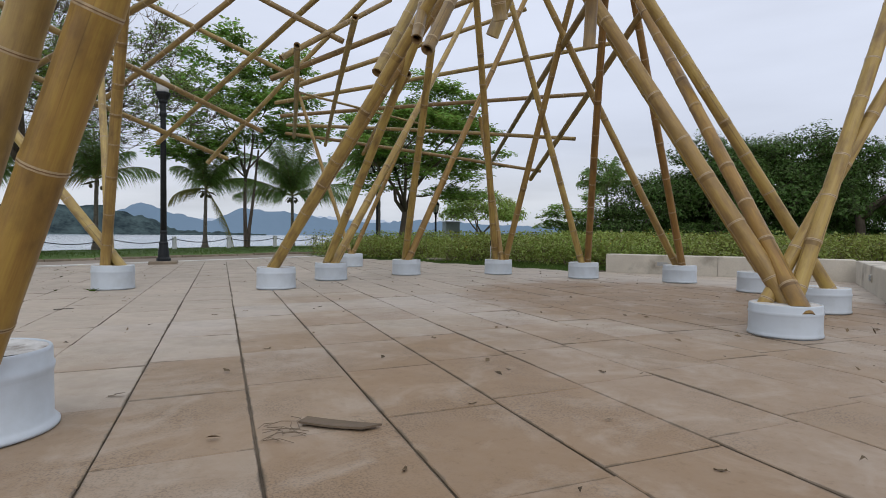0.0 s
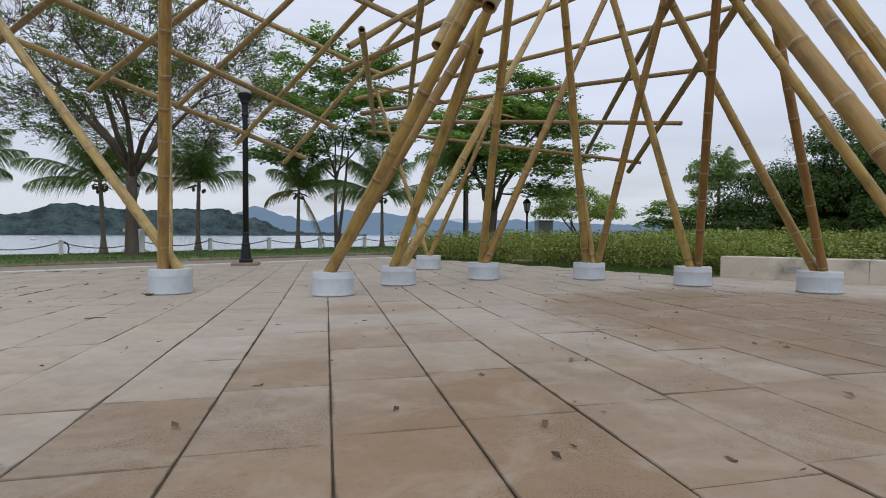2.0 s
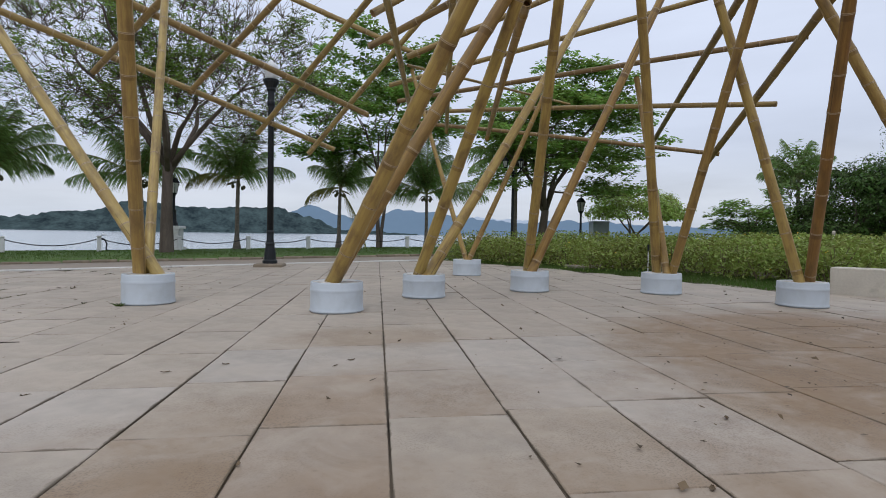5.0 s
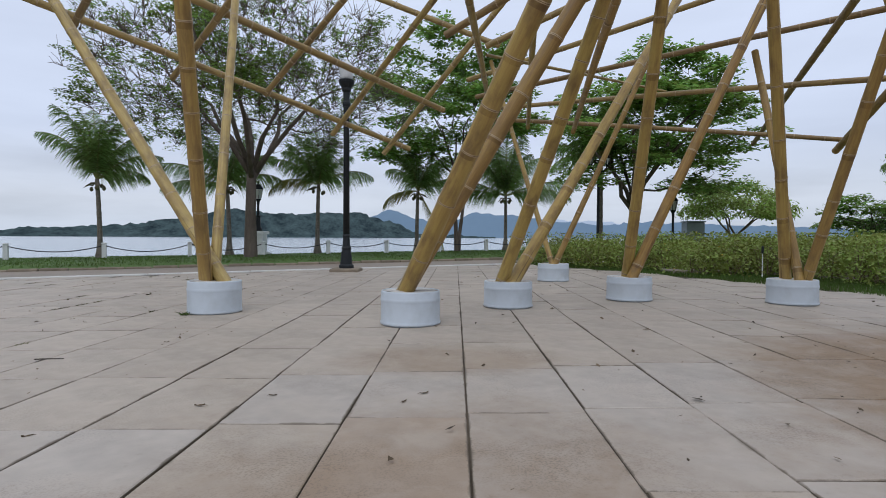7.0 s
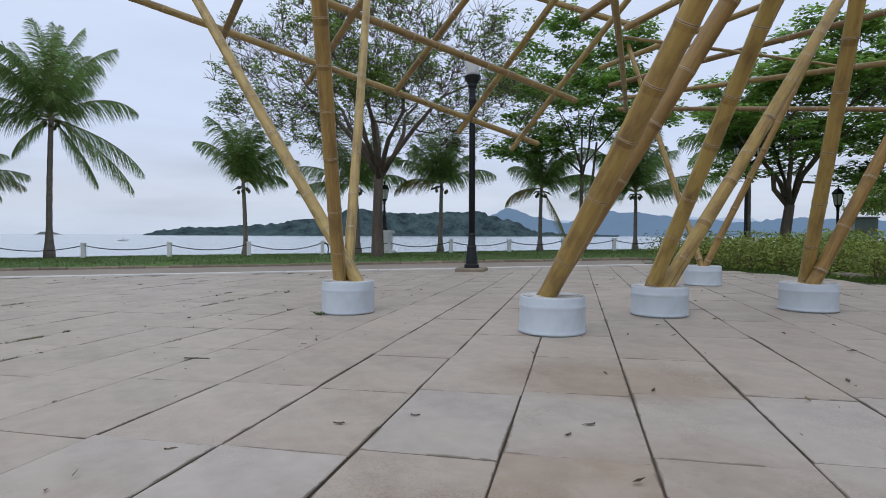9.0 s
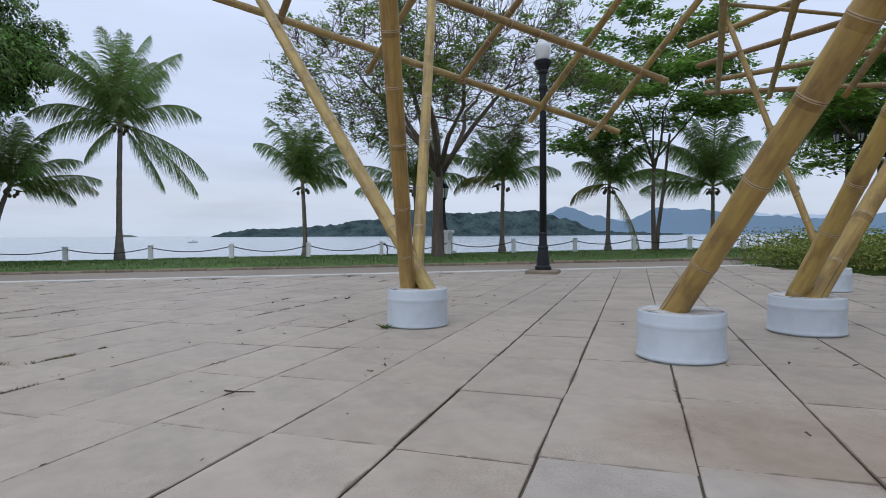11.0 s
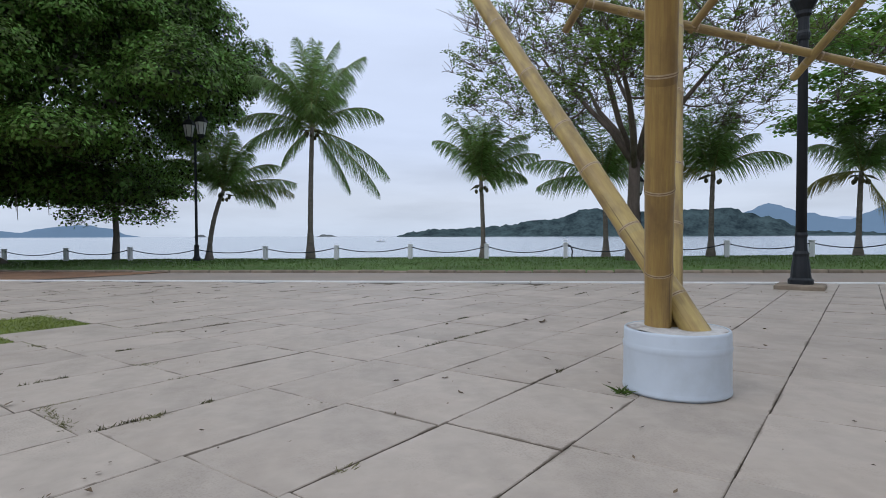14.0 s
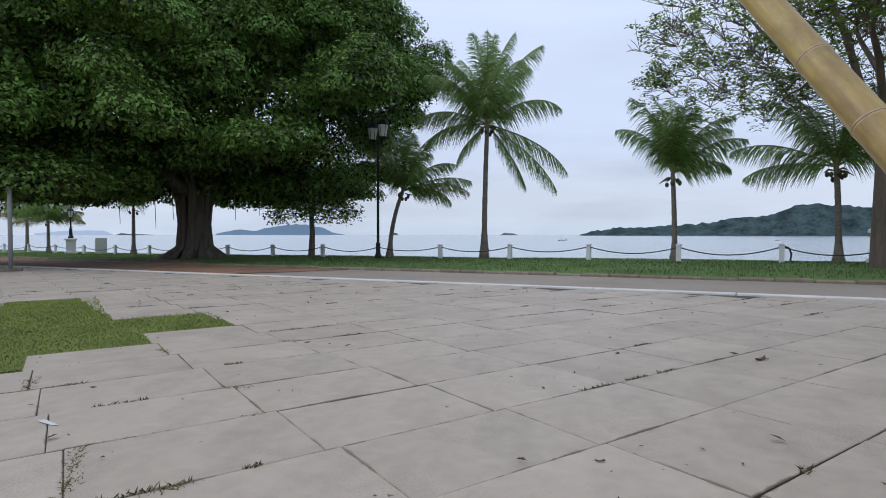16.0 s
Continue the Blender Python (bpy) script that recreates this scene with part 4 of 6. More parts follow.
# ---- plants ----
def crown_tree(name, at, label, category, trunk_h, trunk_r, shape, n_clumps, per_clump, spread, leaf, leaf_mat, bark_mat, seed, limbs=5, flat=0.5,
               lean=(0, 0), clump_kind="tree", twig=0.012, sink=0.4, fork=0.55, twin=0.0, hubs=None, density=600, rosette=0, core=0):
    """A tree: trunk, limbs that reach every leaf clump, and a crown of single leaves.
    shape(rng) gives a clump's centre relative to the foot; or else hubs are the crown's masses (x, y, z, radius)."""
    rng = np.random.default_rng(seed)
    root = thing(name, at, label, category)
    if hubs is not None:
        hubs = np.array(hubs, float)
        n_clumps = len(hubs)
    centers = np.array([shape(rng) for _ in range(n_clumps)]) if hubs is None else hubs[:, :3] - np.array([0, 0, 0.25]) * hubs[:, 3:]
    top = np.array([lean[0], lean[1], trunk_h])
    tubes = []
    tp = [np.array([0, 0, -sink]), np.array([0.02, 0, 0.05]), top * 0.5 + rng.normal(size=3) * np.array([0.25, 0.25, 0]) * trunk_r, top]
    tubes.append(tube([tuple(p) for p in tp], [trunk_r * 1.5, trunk_r * 1.25, trunk_r * 0.95, trunk_r * 0.85], 10))
    if twin:
        side = np.array([twin, twin * 0.4, 0])
        tubes.append(tube([tuple(side * 0.25 + np.array([0, 0, -sink])), tuple(side * 0.4 + np.array([0, 0, 0.8])), tuple(side * 0.85 + top * 0.6), tuple(side * 1.5 + top * 1.3)],
                          [trunk_r * 1.2, trunk_r, trunk_r * 0.8, trunk_r * 0.5], 9))
    ends = []
    pool_p, pool_r = [top * fork + 0.0, top], [trunk_r * 0.8, trunk_r * 0.8]
    # main limbs towards spread-out clumps
    ang = np.arctan2(centers[:, 1] - top[1], centers[:, 0] - top[0])
    for k in range(limbs):
        a = -np.pi + 2 * np.pi * (k + rng.uniform(0.2, 0.8)) / limbs
        near = np.argsort(np.abs(np.angle(np.exp(1j * (ang - a)))))[: max(3, n_clumps // limbs)]
        tgt = centers[near].mean(axis=0) * 0.75 + centers[near[0]] * 0.25
        p0 = top * rng.uniform(0.85, 1.0)
        pts, rad = [p0], [trunk_r * 0.54]
        for q in range(1, 6):
            u = q / 5
            p = p0 * (1 - u) + tgt * u
            p[2] += (tgt[2] - p0[2]) * 0.12 * math.sin(math.pi * u)
            p += rng.normal(size=3) * np.array([0.045, 0.045, 0.03]) * np.linalg.norm(tgt - p0) * (0.3 if q == 5 else 0.6)
            pts.append(p)
            rad.append(trunk_r * 0.54 * (1 - 0.68 * u))
            pool_p.append(p)
            pool_r.append(rad[-1])
        tubes.append(tube([tuple(p) for p in pts], rad, 7))
    order = np.argsort(np.linalg.norm(centers - top, axis=1))
    for i in order:
        c = centers[i]
        pp = np.array(pool_p)
        dist = np.linalg.norm(pp - c, axis=1) + 0.35 * np.maximum(0, pp[:, 2] - c[2])
        j = int(np.argmin(dist))
        p0, r0 = pp[j], min(pool_r[j] * 0.75, 0.02 * np.linalg.norm(pp[j] - c) + twig)
        pts, rad = [p0], [max(r0, twig)]
        for q in (1, 2, 3):
            u = q / 3
            p = p0 * (1 - u) + c * u + rng.normal(size=3) * 0.07 * np.linalg.norm(c - p0) * (q < 3)
            pts.append(p)
            rad.append(max(r0 * (1 - 0.6 * u), twig * 0.6))
            pool_p.append(p)
            pool_r.append(rad[-1])
        tubes.append(tube([tuple(p) for p in pts], rad, 4, False))
        if clump_kind == "sparse":
            out = (c - top) / (np.linalg.norm(c - top) + 1e-6)
            for _ in range(6):
                e = c + out * rng.uniform(0.1, 0.5) + np.array([0, 0, rng.uniform(0.0, 0.4)]) + rng.normal(size=3) * spread * np.array([1.2, 1.2, 0.7])
                tubes.append(tube([tuple(c), tuple((c + e) / 2 + rng.normal(size=3) * 0.04), tuple(e)], [twig, twig * 0.7, twig * 0.45], 3, False))
                ends.append(e)
    part("trunk", mesh_of("trunk", *joined(tubes), bark_mat, True), root)
    if hubs is not None:
        q = leaf_masses(rng, hubs, density, leaf, flat, rosette=rosette)
        if core:
            inner = hubs[rng.integers(len(hubs), size=core)] * np.array([0.68, 0.68, 0.85, 0]) + np.array([0, 0, 0.8, 1.9])
            q = np.concatenate([q, leaf_masses(rng, inner, density * 0.3, leaf * 1.4, flat)])
        part("crown", quads_mesh("crown", q, leaf_mat), root, kind="stuff")
        return root
    if clump_kind == "sparse":
        patchy = np.array([noise.noise(Vector((e[0] * 0.55, e[1] * 0.55, e[2] * 0.8 + seed))) for e in ends])
        bare = 0.40 + 0.45 * np.clip((np.array(ends)[:, 2] - 4.8) / 2.4, 0, 1) - 1.5 * patchy
        # the crown's eastern half is the barer one
        bare = bare + 0.26 * np.clip((np.array(ends)[:, :2] @ np.array([0.56, 0.83]) - 0.5) / 2.5, 0, 1)
        tips = np.array(ends)[rng.uniform(size=len(ends)) > bare]
        q = leaf_masses(rng, np.column_stack([tips, rng.uniform(0.10, 0.26, len(tips))]), density, leaf, flat, -0.6, rosette=rosette)
        part("crown", quads_mesh("crown", q, leaf_mat), root, kind="stuff")
        return root
    keep = centers
    off = rng.normal(size=(len(keep), per_clump, 3))
    off *= (2.0 * rng.uniform(0.02, 1, (len(keep), per_clump, 1)) ** 0.42) / np.linalg.norm(off, axis=2, keepdims=True)
    off *= rng.uniform(0.65, 1.3, (len(keep), 1, 1)) * np.array([spread, spread, spread * flat])
    pos = (keep[:, None, :] + off).reshape(-1, 3)
    part("crown", quads_mesh("crown", leaf_quads(pos, leaf, leaf * 0.5, rng), leaf_mat), root, kind="stuff")
    return root


def dome(rx, ry, z0, z1, shell=0.55, low=-0.25):
    """Clump centres through the outer part of a dome of leaves."""
    def pick(rng):
        while True:
            d = rng.normal(size=3)
            d /= np.linalg.norm(d)
            if d[2] > low:
                break
        s = shell + (1 - shell) * rng.uniform() ** 0.6
        return np.array([d[0] * rx * s, d[1] * ry * s, z0 + (z1 - z0) * max(0.0, d[2]) * s + (d[2] < 0) * d[2] * 0.5])
    return pick


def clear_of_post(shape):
    """The fig's crown, cut to the camera's view so the lamp and palm stay in sight."""
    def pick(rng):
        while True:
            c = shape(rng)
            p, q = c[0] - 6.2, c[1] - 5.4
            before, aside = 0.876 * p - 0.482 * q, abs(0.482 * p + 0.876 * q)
            # seaward side trimmed to its outline in the camera's view; k grows with nearness
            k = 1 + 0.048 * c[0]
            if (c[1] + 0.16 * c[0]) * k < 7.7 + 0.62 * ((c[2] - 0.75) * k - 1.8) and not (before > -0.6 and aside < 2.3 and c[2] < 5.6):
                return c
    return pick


def frond(rng, length, lift, droop, az, n=84, hang=0.3, half=0.011):
    """One feathery palm leaf from the crown's heart: its midrib tube and its leaflets."""
    pts = []
    wide = 0.14 * length + 0.36
    p, a = np.zeros(3), lift
    k = 12
    for i in range(k + 1):
        pts.append(p.copy())
        p = p + np.array([math.cos(a), 0, math.sin(a)]) * length / k
        a -= droop / k * (0.15 + 1.7 * i / k)
    pts = np.array(pts)
    rot = np.array([[math.cos(az), -math.sin(az), 0], [math.sin(az), math.cos(az), 0], [0, 0, 1]])
    rib = tube([tuple(rot @ q) for q in pts], [0.035 * (1 - 0.85 * i / k) for i in range(k + 1)], 4, False)
    quads = []
    for i in range(n):
        u = 0.10 + 0.88 * i / n
        s = u * k
        j = min(int(s), k - 1)
        q = pts[j] * (1 - (s - j)) + pts[j + 1] * (s - j)
        d = pts[j + 1] - pts[j]
        d /= np.linalg.norm(d)
        ln = wide * (math.sin(math.pi * min(1, 0.16 + u * 0.84)) ** 0.6) * rng.uniform(0.85, 1.1)
        for side in (-1, 1):
            y = np.array([0, side, 0.0])
            w = y * 0.58 + d * 0.80 + np.array([0, 0, -hang * (0.5 + 1.3 * rng.uniform())])
            w /= np.linalg.norm(w)
            tip = q + w * ln + np.array([0, 0, -(0.12 + 0.3 * hang) * ln])
            midp = q + w * ln * 0.5
            t = d * half
            quads.append([q - t, q + t, midp + t * 1.1, midp - t * 0.9])
            quads.append([midp + t * 1.1, midp - t * 0.9, tip, tip + t * 0.2])
    quads = np.array(quads) @ rot.T
    return rib, quads


def palm(at, height, seed, label, crown_len=2.8, n_fronds=16, lean=(0.0, 0.0), r=0.12, nuts=6, low=(), top=1.52, spread=0.62, dry=()):
    """A coconut palm: a fountain of rising fronds from lift top down to top - spread, and single low or dry ones
    given as (bearing in degrees, lift, droop, length)."""
    rng = np.random.default_rng(seed)
    root = thing("palm_tree", at, label, "palm tree", "coconut palms on the verge")
    k = 16
    pts, rad = [], []
    for i in range(k + 1):
        u = i / k
        pts.append((lean[0] * u * u, lean[1] * u * u, height * u - 0.1))
        rad.append(r * (1.55 - 0.75 * min(1, u * 5) if u < 0.2 else 0.8 - 0.22 * u) * (1.05 if i % 2 else 0.97))
    part("trunk", mesh_of("trunk", *tube(pts, rad, 10), M_PALMTRUNK, True), root)
    heart = np.array([lean[0], lean[1], height - 0.12])

    def leaf(name, length, lift, droop, az, material, label="", hang=0.3):
        big = crown_len > 3.3
        rib, q = frond(rng, length, lift, droop, az, 104 if big else 84, hang, 0.0135 if big else 0.0125)
        ob = part(name, quads_mesh(name, q + heart, material), root, label)
        part("midrib", mesh_of("midrib", [tuple(np.array(p) + heart) for p in rib[0]], rib[1], M_RACHIS, True), ob)

    for i in range(n_fronds):
        u = i / (n_fronds - 1)
        leaf("frond", crown_len * rng.uniform(0.82, 1.06), top - spread * u ** 1.15 + rng.uniform(-0.1, 0.1), 0.6 + 0.8 * u + rng.uniform(-0.15, 0.45),
             i * 2.399 + rng.uniform(-0.35, 0.35), M_FROND, "", 0.22 + 0.45 * u + rng.uniform(0, 0.3))
    for bearing, lift, droop, length in low:
        leaf("frond", length, lift, droop, radians(bearing), M_FROND, "", 0.75)
    for bearing, lift, droop, length in dry:
        leaf("dry_frond", length, lift, droop, radians(bearing), M_FROND_OLD, "yellowing hanging frond", 0.6)
    for i in range(nuts):
        a = rng.uniform(0, 6.28)
        v, f = lathe([(0.01, -0.09), (0.05, -0.06), (0.066, 0.0), (0.05, 0.055), (0.015, 0.085)], 8)
        o = heart + np.array([math.cos(a) * 0.22, math.sin(a) * 0.22, -0.22 - rng.uniform(0, 0.15)])
        part("coconut", mesh_of("coconut", [tuple(np.array(p) + o) for p in v], f, M_COCONUT, True), root)
    for i in range(4):
        # dry flower sheaths that stick out under the crown
        a = rng.uniform(0, 6.28)
        c, d, ln = math.cos(a), math.sin(a), rng.uniform(0.35, 0.6)
        q = [(c * 0.08, d * 0.08, -0.12), (c * ln * 0.6, d * ln * 0.6, -0.08 - rng.uniform(0, 0.12)), (c * ln, d * ln, -0.18 - rng.uniform(0, 0.15))]
        part("dry_sheath", mesh_of("dry_sheath", *tube([tuple(np.array(p) + heart) for p in q], [0.02, 0.035, 0.008], 5), M_COCONUT), root)
    return root


def on_turf(x, y):
    return (x, y, turf_z(x, y))


palm(on_turf(-16.9, 20.88), 5.35, 1, "tall coconut palm with long drooping fronds on the verge", 3.7, 16, (0.12, 0.05), 0.14, 8,
     ((40, 0.62, 1.75, 3.2), (55, -0.3, 0.9, 3.8), (35, -0.6, 0.65, 3.9), (70, -0.85, 0.5, 3.0), (235, 0.42, 1.5, 3.1), (215, 0.1, 1.3, 2.9), (245, -0.7, 0.7, 2.0), (320, 0.5, 1.6, 3.0), (140, 0.5, 1.6, 3.0)), 1.52, 0.62)
palm(on_turf(-10.48, 23.7), 2.95, 2, "young coconut palm with a few nuts on the verge", 2.9, 13, (-0.1, 0), 0.12, 6, ((35, 0.5, 1.7, 1.9), (20, 0.75, 1.3, 2.5)), 1.55, 0.5)
palm(on_turf(-6.58, 25.74), 2.9, 3, "coconut palm behind the spreading tree", 2.8, 12, (-0.1, 0), 0.12, 6, ((200, 0.55, 1.2, 3.0), (190, 0.2, 1.0, 2.6), (30, 0.5, 1.5, 2.5)), 1.5, 0.65)
palm(on_turf(-3.39, 27.03), 3.0, 4, "young coconut palm with one yellowing frond", 2.55, 12, (0.05, 0), 0.12, 5, ((10, 0.55, 1.5, 2.5), (180, 0.8, 1.2, 2.4)), 1.52, 0.6, ((190, 0.3, 1.8, 2.3),))
palm(on_turf(0.63, 28.93), 2.85, 5, "coconut palm with nuts and a hanging dry frond", 2.7, 12, (0.05, 0), 0.12, 9, ((5, 0.5, 1.3, 2.7),), 1.5, 0.65, ((185, 0.0, 1.6, 1.9), (345, -1.0, 0.5, 3.0)))
palm(on_turf(4.82, 31.39), 2.8, 6, "young coconut palm beside the sea rail", 3.7, 13, (0.0, 0), 0.12, 7, ((180, 0.45, 0.9, 3.6), (10, 0.4, 0.9, 4.0), (195, 0.2, 0.9, 3.2), (350, 0.25, 1.1, 3.3)), 1.5, 0.62)
palm(on_turf(-20.67, 18.72), 2.95, 7, "leaning coconut palm half hidden by the big tree", 2.8, 14, (0.5, 0.38), 0.13, 5, ((40, 0.35, 0.9, 3.1), (55, 0.15, 1.5, 2.3)), 1.45, 0.65, ((60, 0.3, 1.2, 3.0),))
palm(on_turf(-38.4, 10.7), 2.9, 8, "distant coconut palm by the shore", 2.6, 16, (0.2, 0), 0.15, 4)
palm(on_turf(-46.6, 6.3), 2.3, 9, "low distant coconut palm with yellowing fronds", 2.3, 14, (0.2, 0), 0.14, 2, (), 1.3, 0.8, ((80, 0.3, 1.3, 2.3), (260, 0.2, 1.2, 2.3), (100, 0.6, 1.2, 2.3)))
palm(on_turf(-51.8, 4.9), 2.6, 13, "distant coconut palm at the end of the verge", 2.4, 14, (-0.2, 0), 0.16, 2, (), 1.3, 0.8, ((80, 0.3, 1.3, 2.3), (250, 0.4, 1.2, 2.3)))
palm((7.9, 25.2, 0.1), 3.85, 10, "coconut palm beside the flat-topped tree", 2.5, 15, (0.0, 0), 0.13, 4, ((190, 0.4, 1.2, 2.5), (200, 0.1, 1.3, 2.4)))
palm((21.2, 26.4, 0.1), 3.5, 12, "coconut palm rising from the dark trees", 2.1, 13, (0.0, 0), 0.13, 3, (), 1.4, 1.1)

def lifted(shape):
    """The spreading tree's crown, its lower left trimmed to its outline in the camera's view."""
    def pick(rng):
        while True:
            c = shape(rng)
            if c[2] > 4.1 + 1.2 * max(0.0, -0.56 * c[0] - 0.83 * c[1] - 3.4):
                return c
    return pick


# large spreading thin-leaved tree on the verge
crown_tree("spreading_tree", on_turf(-4.7, 22.97), "large spreading tree with bare twigs and thin olive leaves", "tree", 3.1, 0.185,
           lifted(dome(5.9, 5.4, 4.0, 10.2, 0.35, -0.06)), 640, 0, 0.26, 0.13, M_LEAF_OLIVE, M_BARK_GREY, 21, 8, 0.8, (0.04, 0.06), "sparse", 0.012, density=190, rosette=5)


def plates(seed, *tiers_of):
    """Flat leafy masses: each tier (x0, x1, y0, y1, z0, z1, radius, count) is filled at random."""
    rng = np.random.default_rng(seed)
    out = []
    for x0, x1, y0, y1, z0, z1, r, n in tiers_of:
        for _ in range(n):
            out.append((rng.uniform(x0, x1), rng.uniform(y0, y1), rng.uniform(z0, z1), r * rng.uniform(0.7, 1.25)))
    return out


# twin-trunk tiered tree
crown_tree("almond_tree", on_turf(2.4, 29.0), "slender tiered tree with glossy mid-green leaves", "tree", 3.6, 0.085, None, 0, 0, 0, 0.25, M_LEAF_BRIGHT, M_BARK_GREY, 22, 7, 0.3, twin=0.4, fork=0.8,
           hubs=plates(5, (-1.6, 0.1, -1, 1, 9.4, 10.3, 0.55, 7), (-2.3, 2.9, -2, 2, 8.2, 9.0, 0.62, 17), (-3.2, 2.6, -2.6, 2.6, 6.5, 7.6, 0.68, 26), (-2.6, 1.8, -2.2, 2.2, 5.2, 6.2, 0.6, 14),
                       (-3.4, -0.9, -2.6, 0.4, 3.9, 5.0, 0.62, 13), (0.4, 2.2, -1.2, 1.2, 5.0, 5.8, 0.5, 5),
                       (1.6, 4.0, -1.6, 1.6, 5.1, 5.9, 0.6, 11), (1.4, 3.4, -1.4, 1.4, 6.6, 7.4, 0.58, 8)), density=100, rosette=6)
# flat-topped tree by the field
crown_tree("flat_topped_tree", (8.7, 24.5, 0.1), "broad flat-topped tree with bright layered leaves", "tree", 1.7, 0.17, None, 0, 0, 0, 0.22, M_LEAF_BRIGHT, M_BARK, 23, 7, 0.28, (0.25, 0),
           hubs=plates(6, (0.6, 2.4, -1, 1, 7.0, 7.6, 0.6, 8), (-0.6, 3.0, -2, 2, 6.0, 6.7, 0.7, 18), (-2.2, 4.0, -3, 3, 4.9, 5.7, 0.75, 32), (-2.4, 4.6, -3.2, 3.2, 3.6, 4.5, 0.72, 32), (-2.4, 4.4, -2.6, 2.6, 2.4, 3.3, 0.6, 20)),
           density=98, rosette=6)


def fig_masses():
    """Rounded leafy masses over the fig's crown, trimmed to the camera's view of the lamp and palm."""
    rng = np.random.default_rng(3)
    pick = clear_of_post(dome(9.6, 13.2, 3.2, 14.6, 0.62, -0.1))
    out = []
    while len(out) < 300:
        c = pick(rng)
        if c[0] < -5.5:
            continue
        r = rng.uniform(0.65, 1.6)
        if c[2] < 3.9 and c[0] > 1.5 and -5 < c[1] < 5:
            continue
        drop = 0.9 if c[2] < 4.2 and c[1] < -3 else 0.0
        out.append((c[0], c[1], c[2] - drop, r))
    for _ in range(26):
        out.append((rng.uniform(-3, 6), rng.uniform(-12, -2.6), rng.uniform(2.5, 3.7), rng.uniform(0.9, 1.3)))
    for _ in range(16):
        out.append((rng.uniform(1.5, 5), rng.uniform(-3.5, 4), rng.uniform(3.5, 4.8), rng.uniform(0.9, 1.25)))
    # skirts that hang low on both sides of the trunk
    for _ in range(30):
        out.append((rng.uniform(-4, 2.6), rng.uniform(1.6, 8.6), rng.uniform(2.55, 3.7), rng.uniform(0.55, 1.0)))
    for _ in range(20):
        out.append((rng.uniform(-3, 4), rng.uniform(-9, -1.2), rng.uniform(2.4, 3.2), rng.uniform(0.6, 1.0)))
    for q, z in ((11.6, 10.3), (11.0, 9.3), (10.4, 8.2), (10.0, 7.0), (9.4, 11.6), (8.6, 12.6)):
        out.append((0.19 * q, 0.98 * q, z, 0.9))
    return out


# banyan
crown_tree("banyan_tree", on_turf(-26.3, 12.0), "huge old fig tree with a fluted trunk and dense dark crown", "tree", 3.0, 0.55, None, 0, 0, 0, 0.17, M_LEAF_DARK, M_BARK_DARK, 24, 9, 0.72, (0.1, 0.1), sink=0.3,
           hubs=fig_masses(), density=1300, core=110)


# right-hand wood and small trees: built once each, then copied
def bush_masses(seed, rx, ry, z0, z1, n, r, low=-0.5):
    rng = np.random.default_rng(seed)
    pick = dome(rx, ry, z0, z1, 0.6, low)
    return [(*pick(rng), r * rng.uniform(0.75, 1.25)) for _ in range(n)]


def wood():
    a = crown_tree("broadleaf_tree", (23.2, 25.0, 0.0), "dense dark green broadleaf tree behind the field", "tree", 1.2, 0.16, None, 0, 0, 0, 0.13, M_LEAF_WOOD, M_BARK, 31, 6, 0.75,
                   hubs=bush_masses(5, 2.0, 1.9, 1.1, 3.7, 44, 0.62), density=950)
    b = crown_tree("broadleaf_tree", (23.6, 21.2, 0.0), "tall dense green broadleaf tree with a bare lower trunk", "tree", 2.0, 0.22, None, 0, 0, 0, 0.14, M_LEAF_WOOD, M_BARK, 32, 6, 0.7,
                   hubs=bush_masses(6, 2.7, 2.6, 2.0, 5.4, 52, 0.8, -0.25), density=850)
    c = crown_tree("bush", (25.0, 18.6, 0.0), "low dark bush filling the foot of the wood", "bush", 0.3, 0.06, None, 0, 0, 0, 0.12, M_LEAF_WOOD, M_BARK, 33, 5, 0.8,
                   hubs=bush_masses(12, 1.9, 1.5, 0.35, 1.5, 26, 0.5), density=700)
    for o in (a, b, c):
        tagged(o, group="wood behind the field")
    for x, y, k, rz in ((20.6, 25.4, 1.2, 50), (22.3, 22.6, 1.1, 110), (24.3, 21.0, 1.0, 200), (26.9, 22.2, 1.3, 300), (28.2, 20.2, 1.1, 20), (30.6, 20.4, 1.3, 140), (33.2, 18.4, 1.3, 250), (35.2, 14.6, 1.3, 80), (18.3, 24.6, 0.9, 10)):
        copy_thing(c, Matrix.Translation((x, y, 0.0)) @ Matrix.Rotation(radians(rz), 4, "Z") @ Matrix.Scale(k, 4))
    for src, x, y, s, rz in ((a, 21.4, 23.4, 1.05, 40), (a, 22.6, 20.0, 0.9, 160), (b, 26.4, 19.7, 1.06, 100), (b, 29.3, 18.2, 0.97, 280), (a, 24.6, 23.2, 1.15, 130), (b, 27.8, 23.0, 1.0, 20), (a, 27.2, 21.2, 1.0, 250),
                             (a, 33.0, 22.5, 1.2, 200), (b, 32.4, 15.6, 1.0, 70), (b, 36.0, 12.0, 1.0, 330), (a, 31.0, 27.0, 1.2, 80), (b, 36.5, 25.0, 1.1, 170), (b, 38.0, 5.0, 1.05, 20)):
        copy_thing(src, Matrix.Translation((x, y, 0.0)) @ Matrix.Rotation(radians(rz), 4, "Z") @ Matrix.Scale(s, 4))


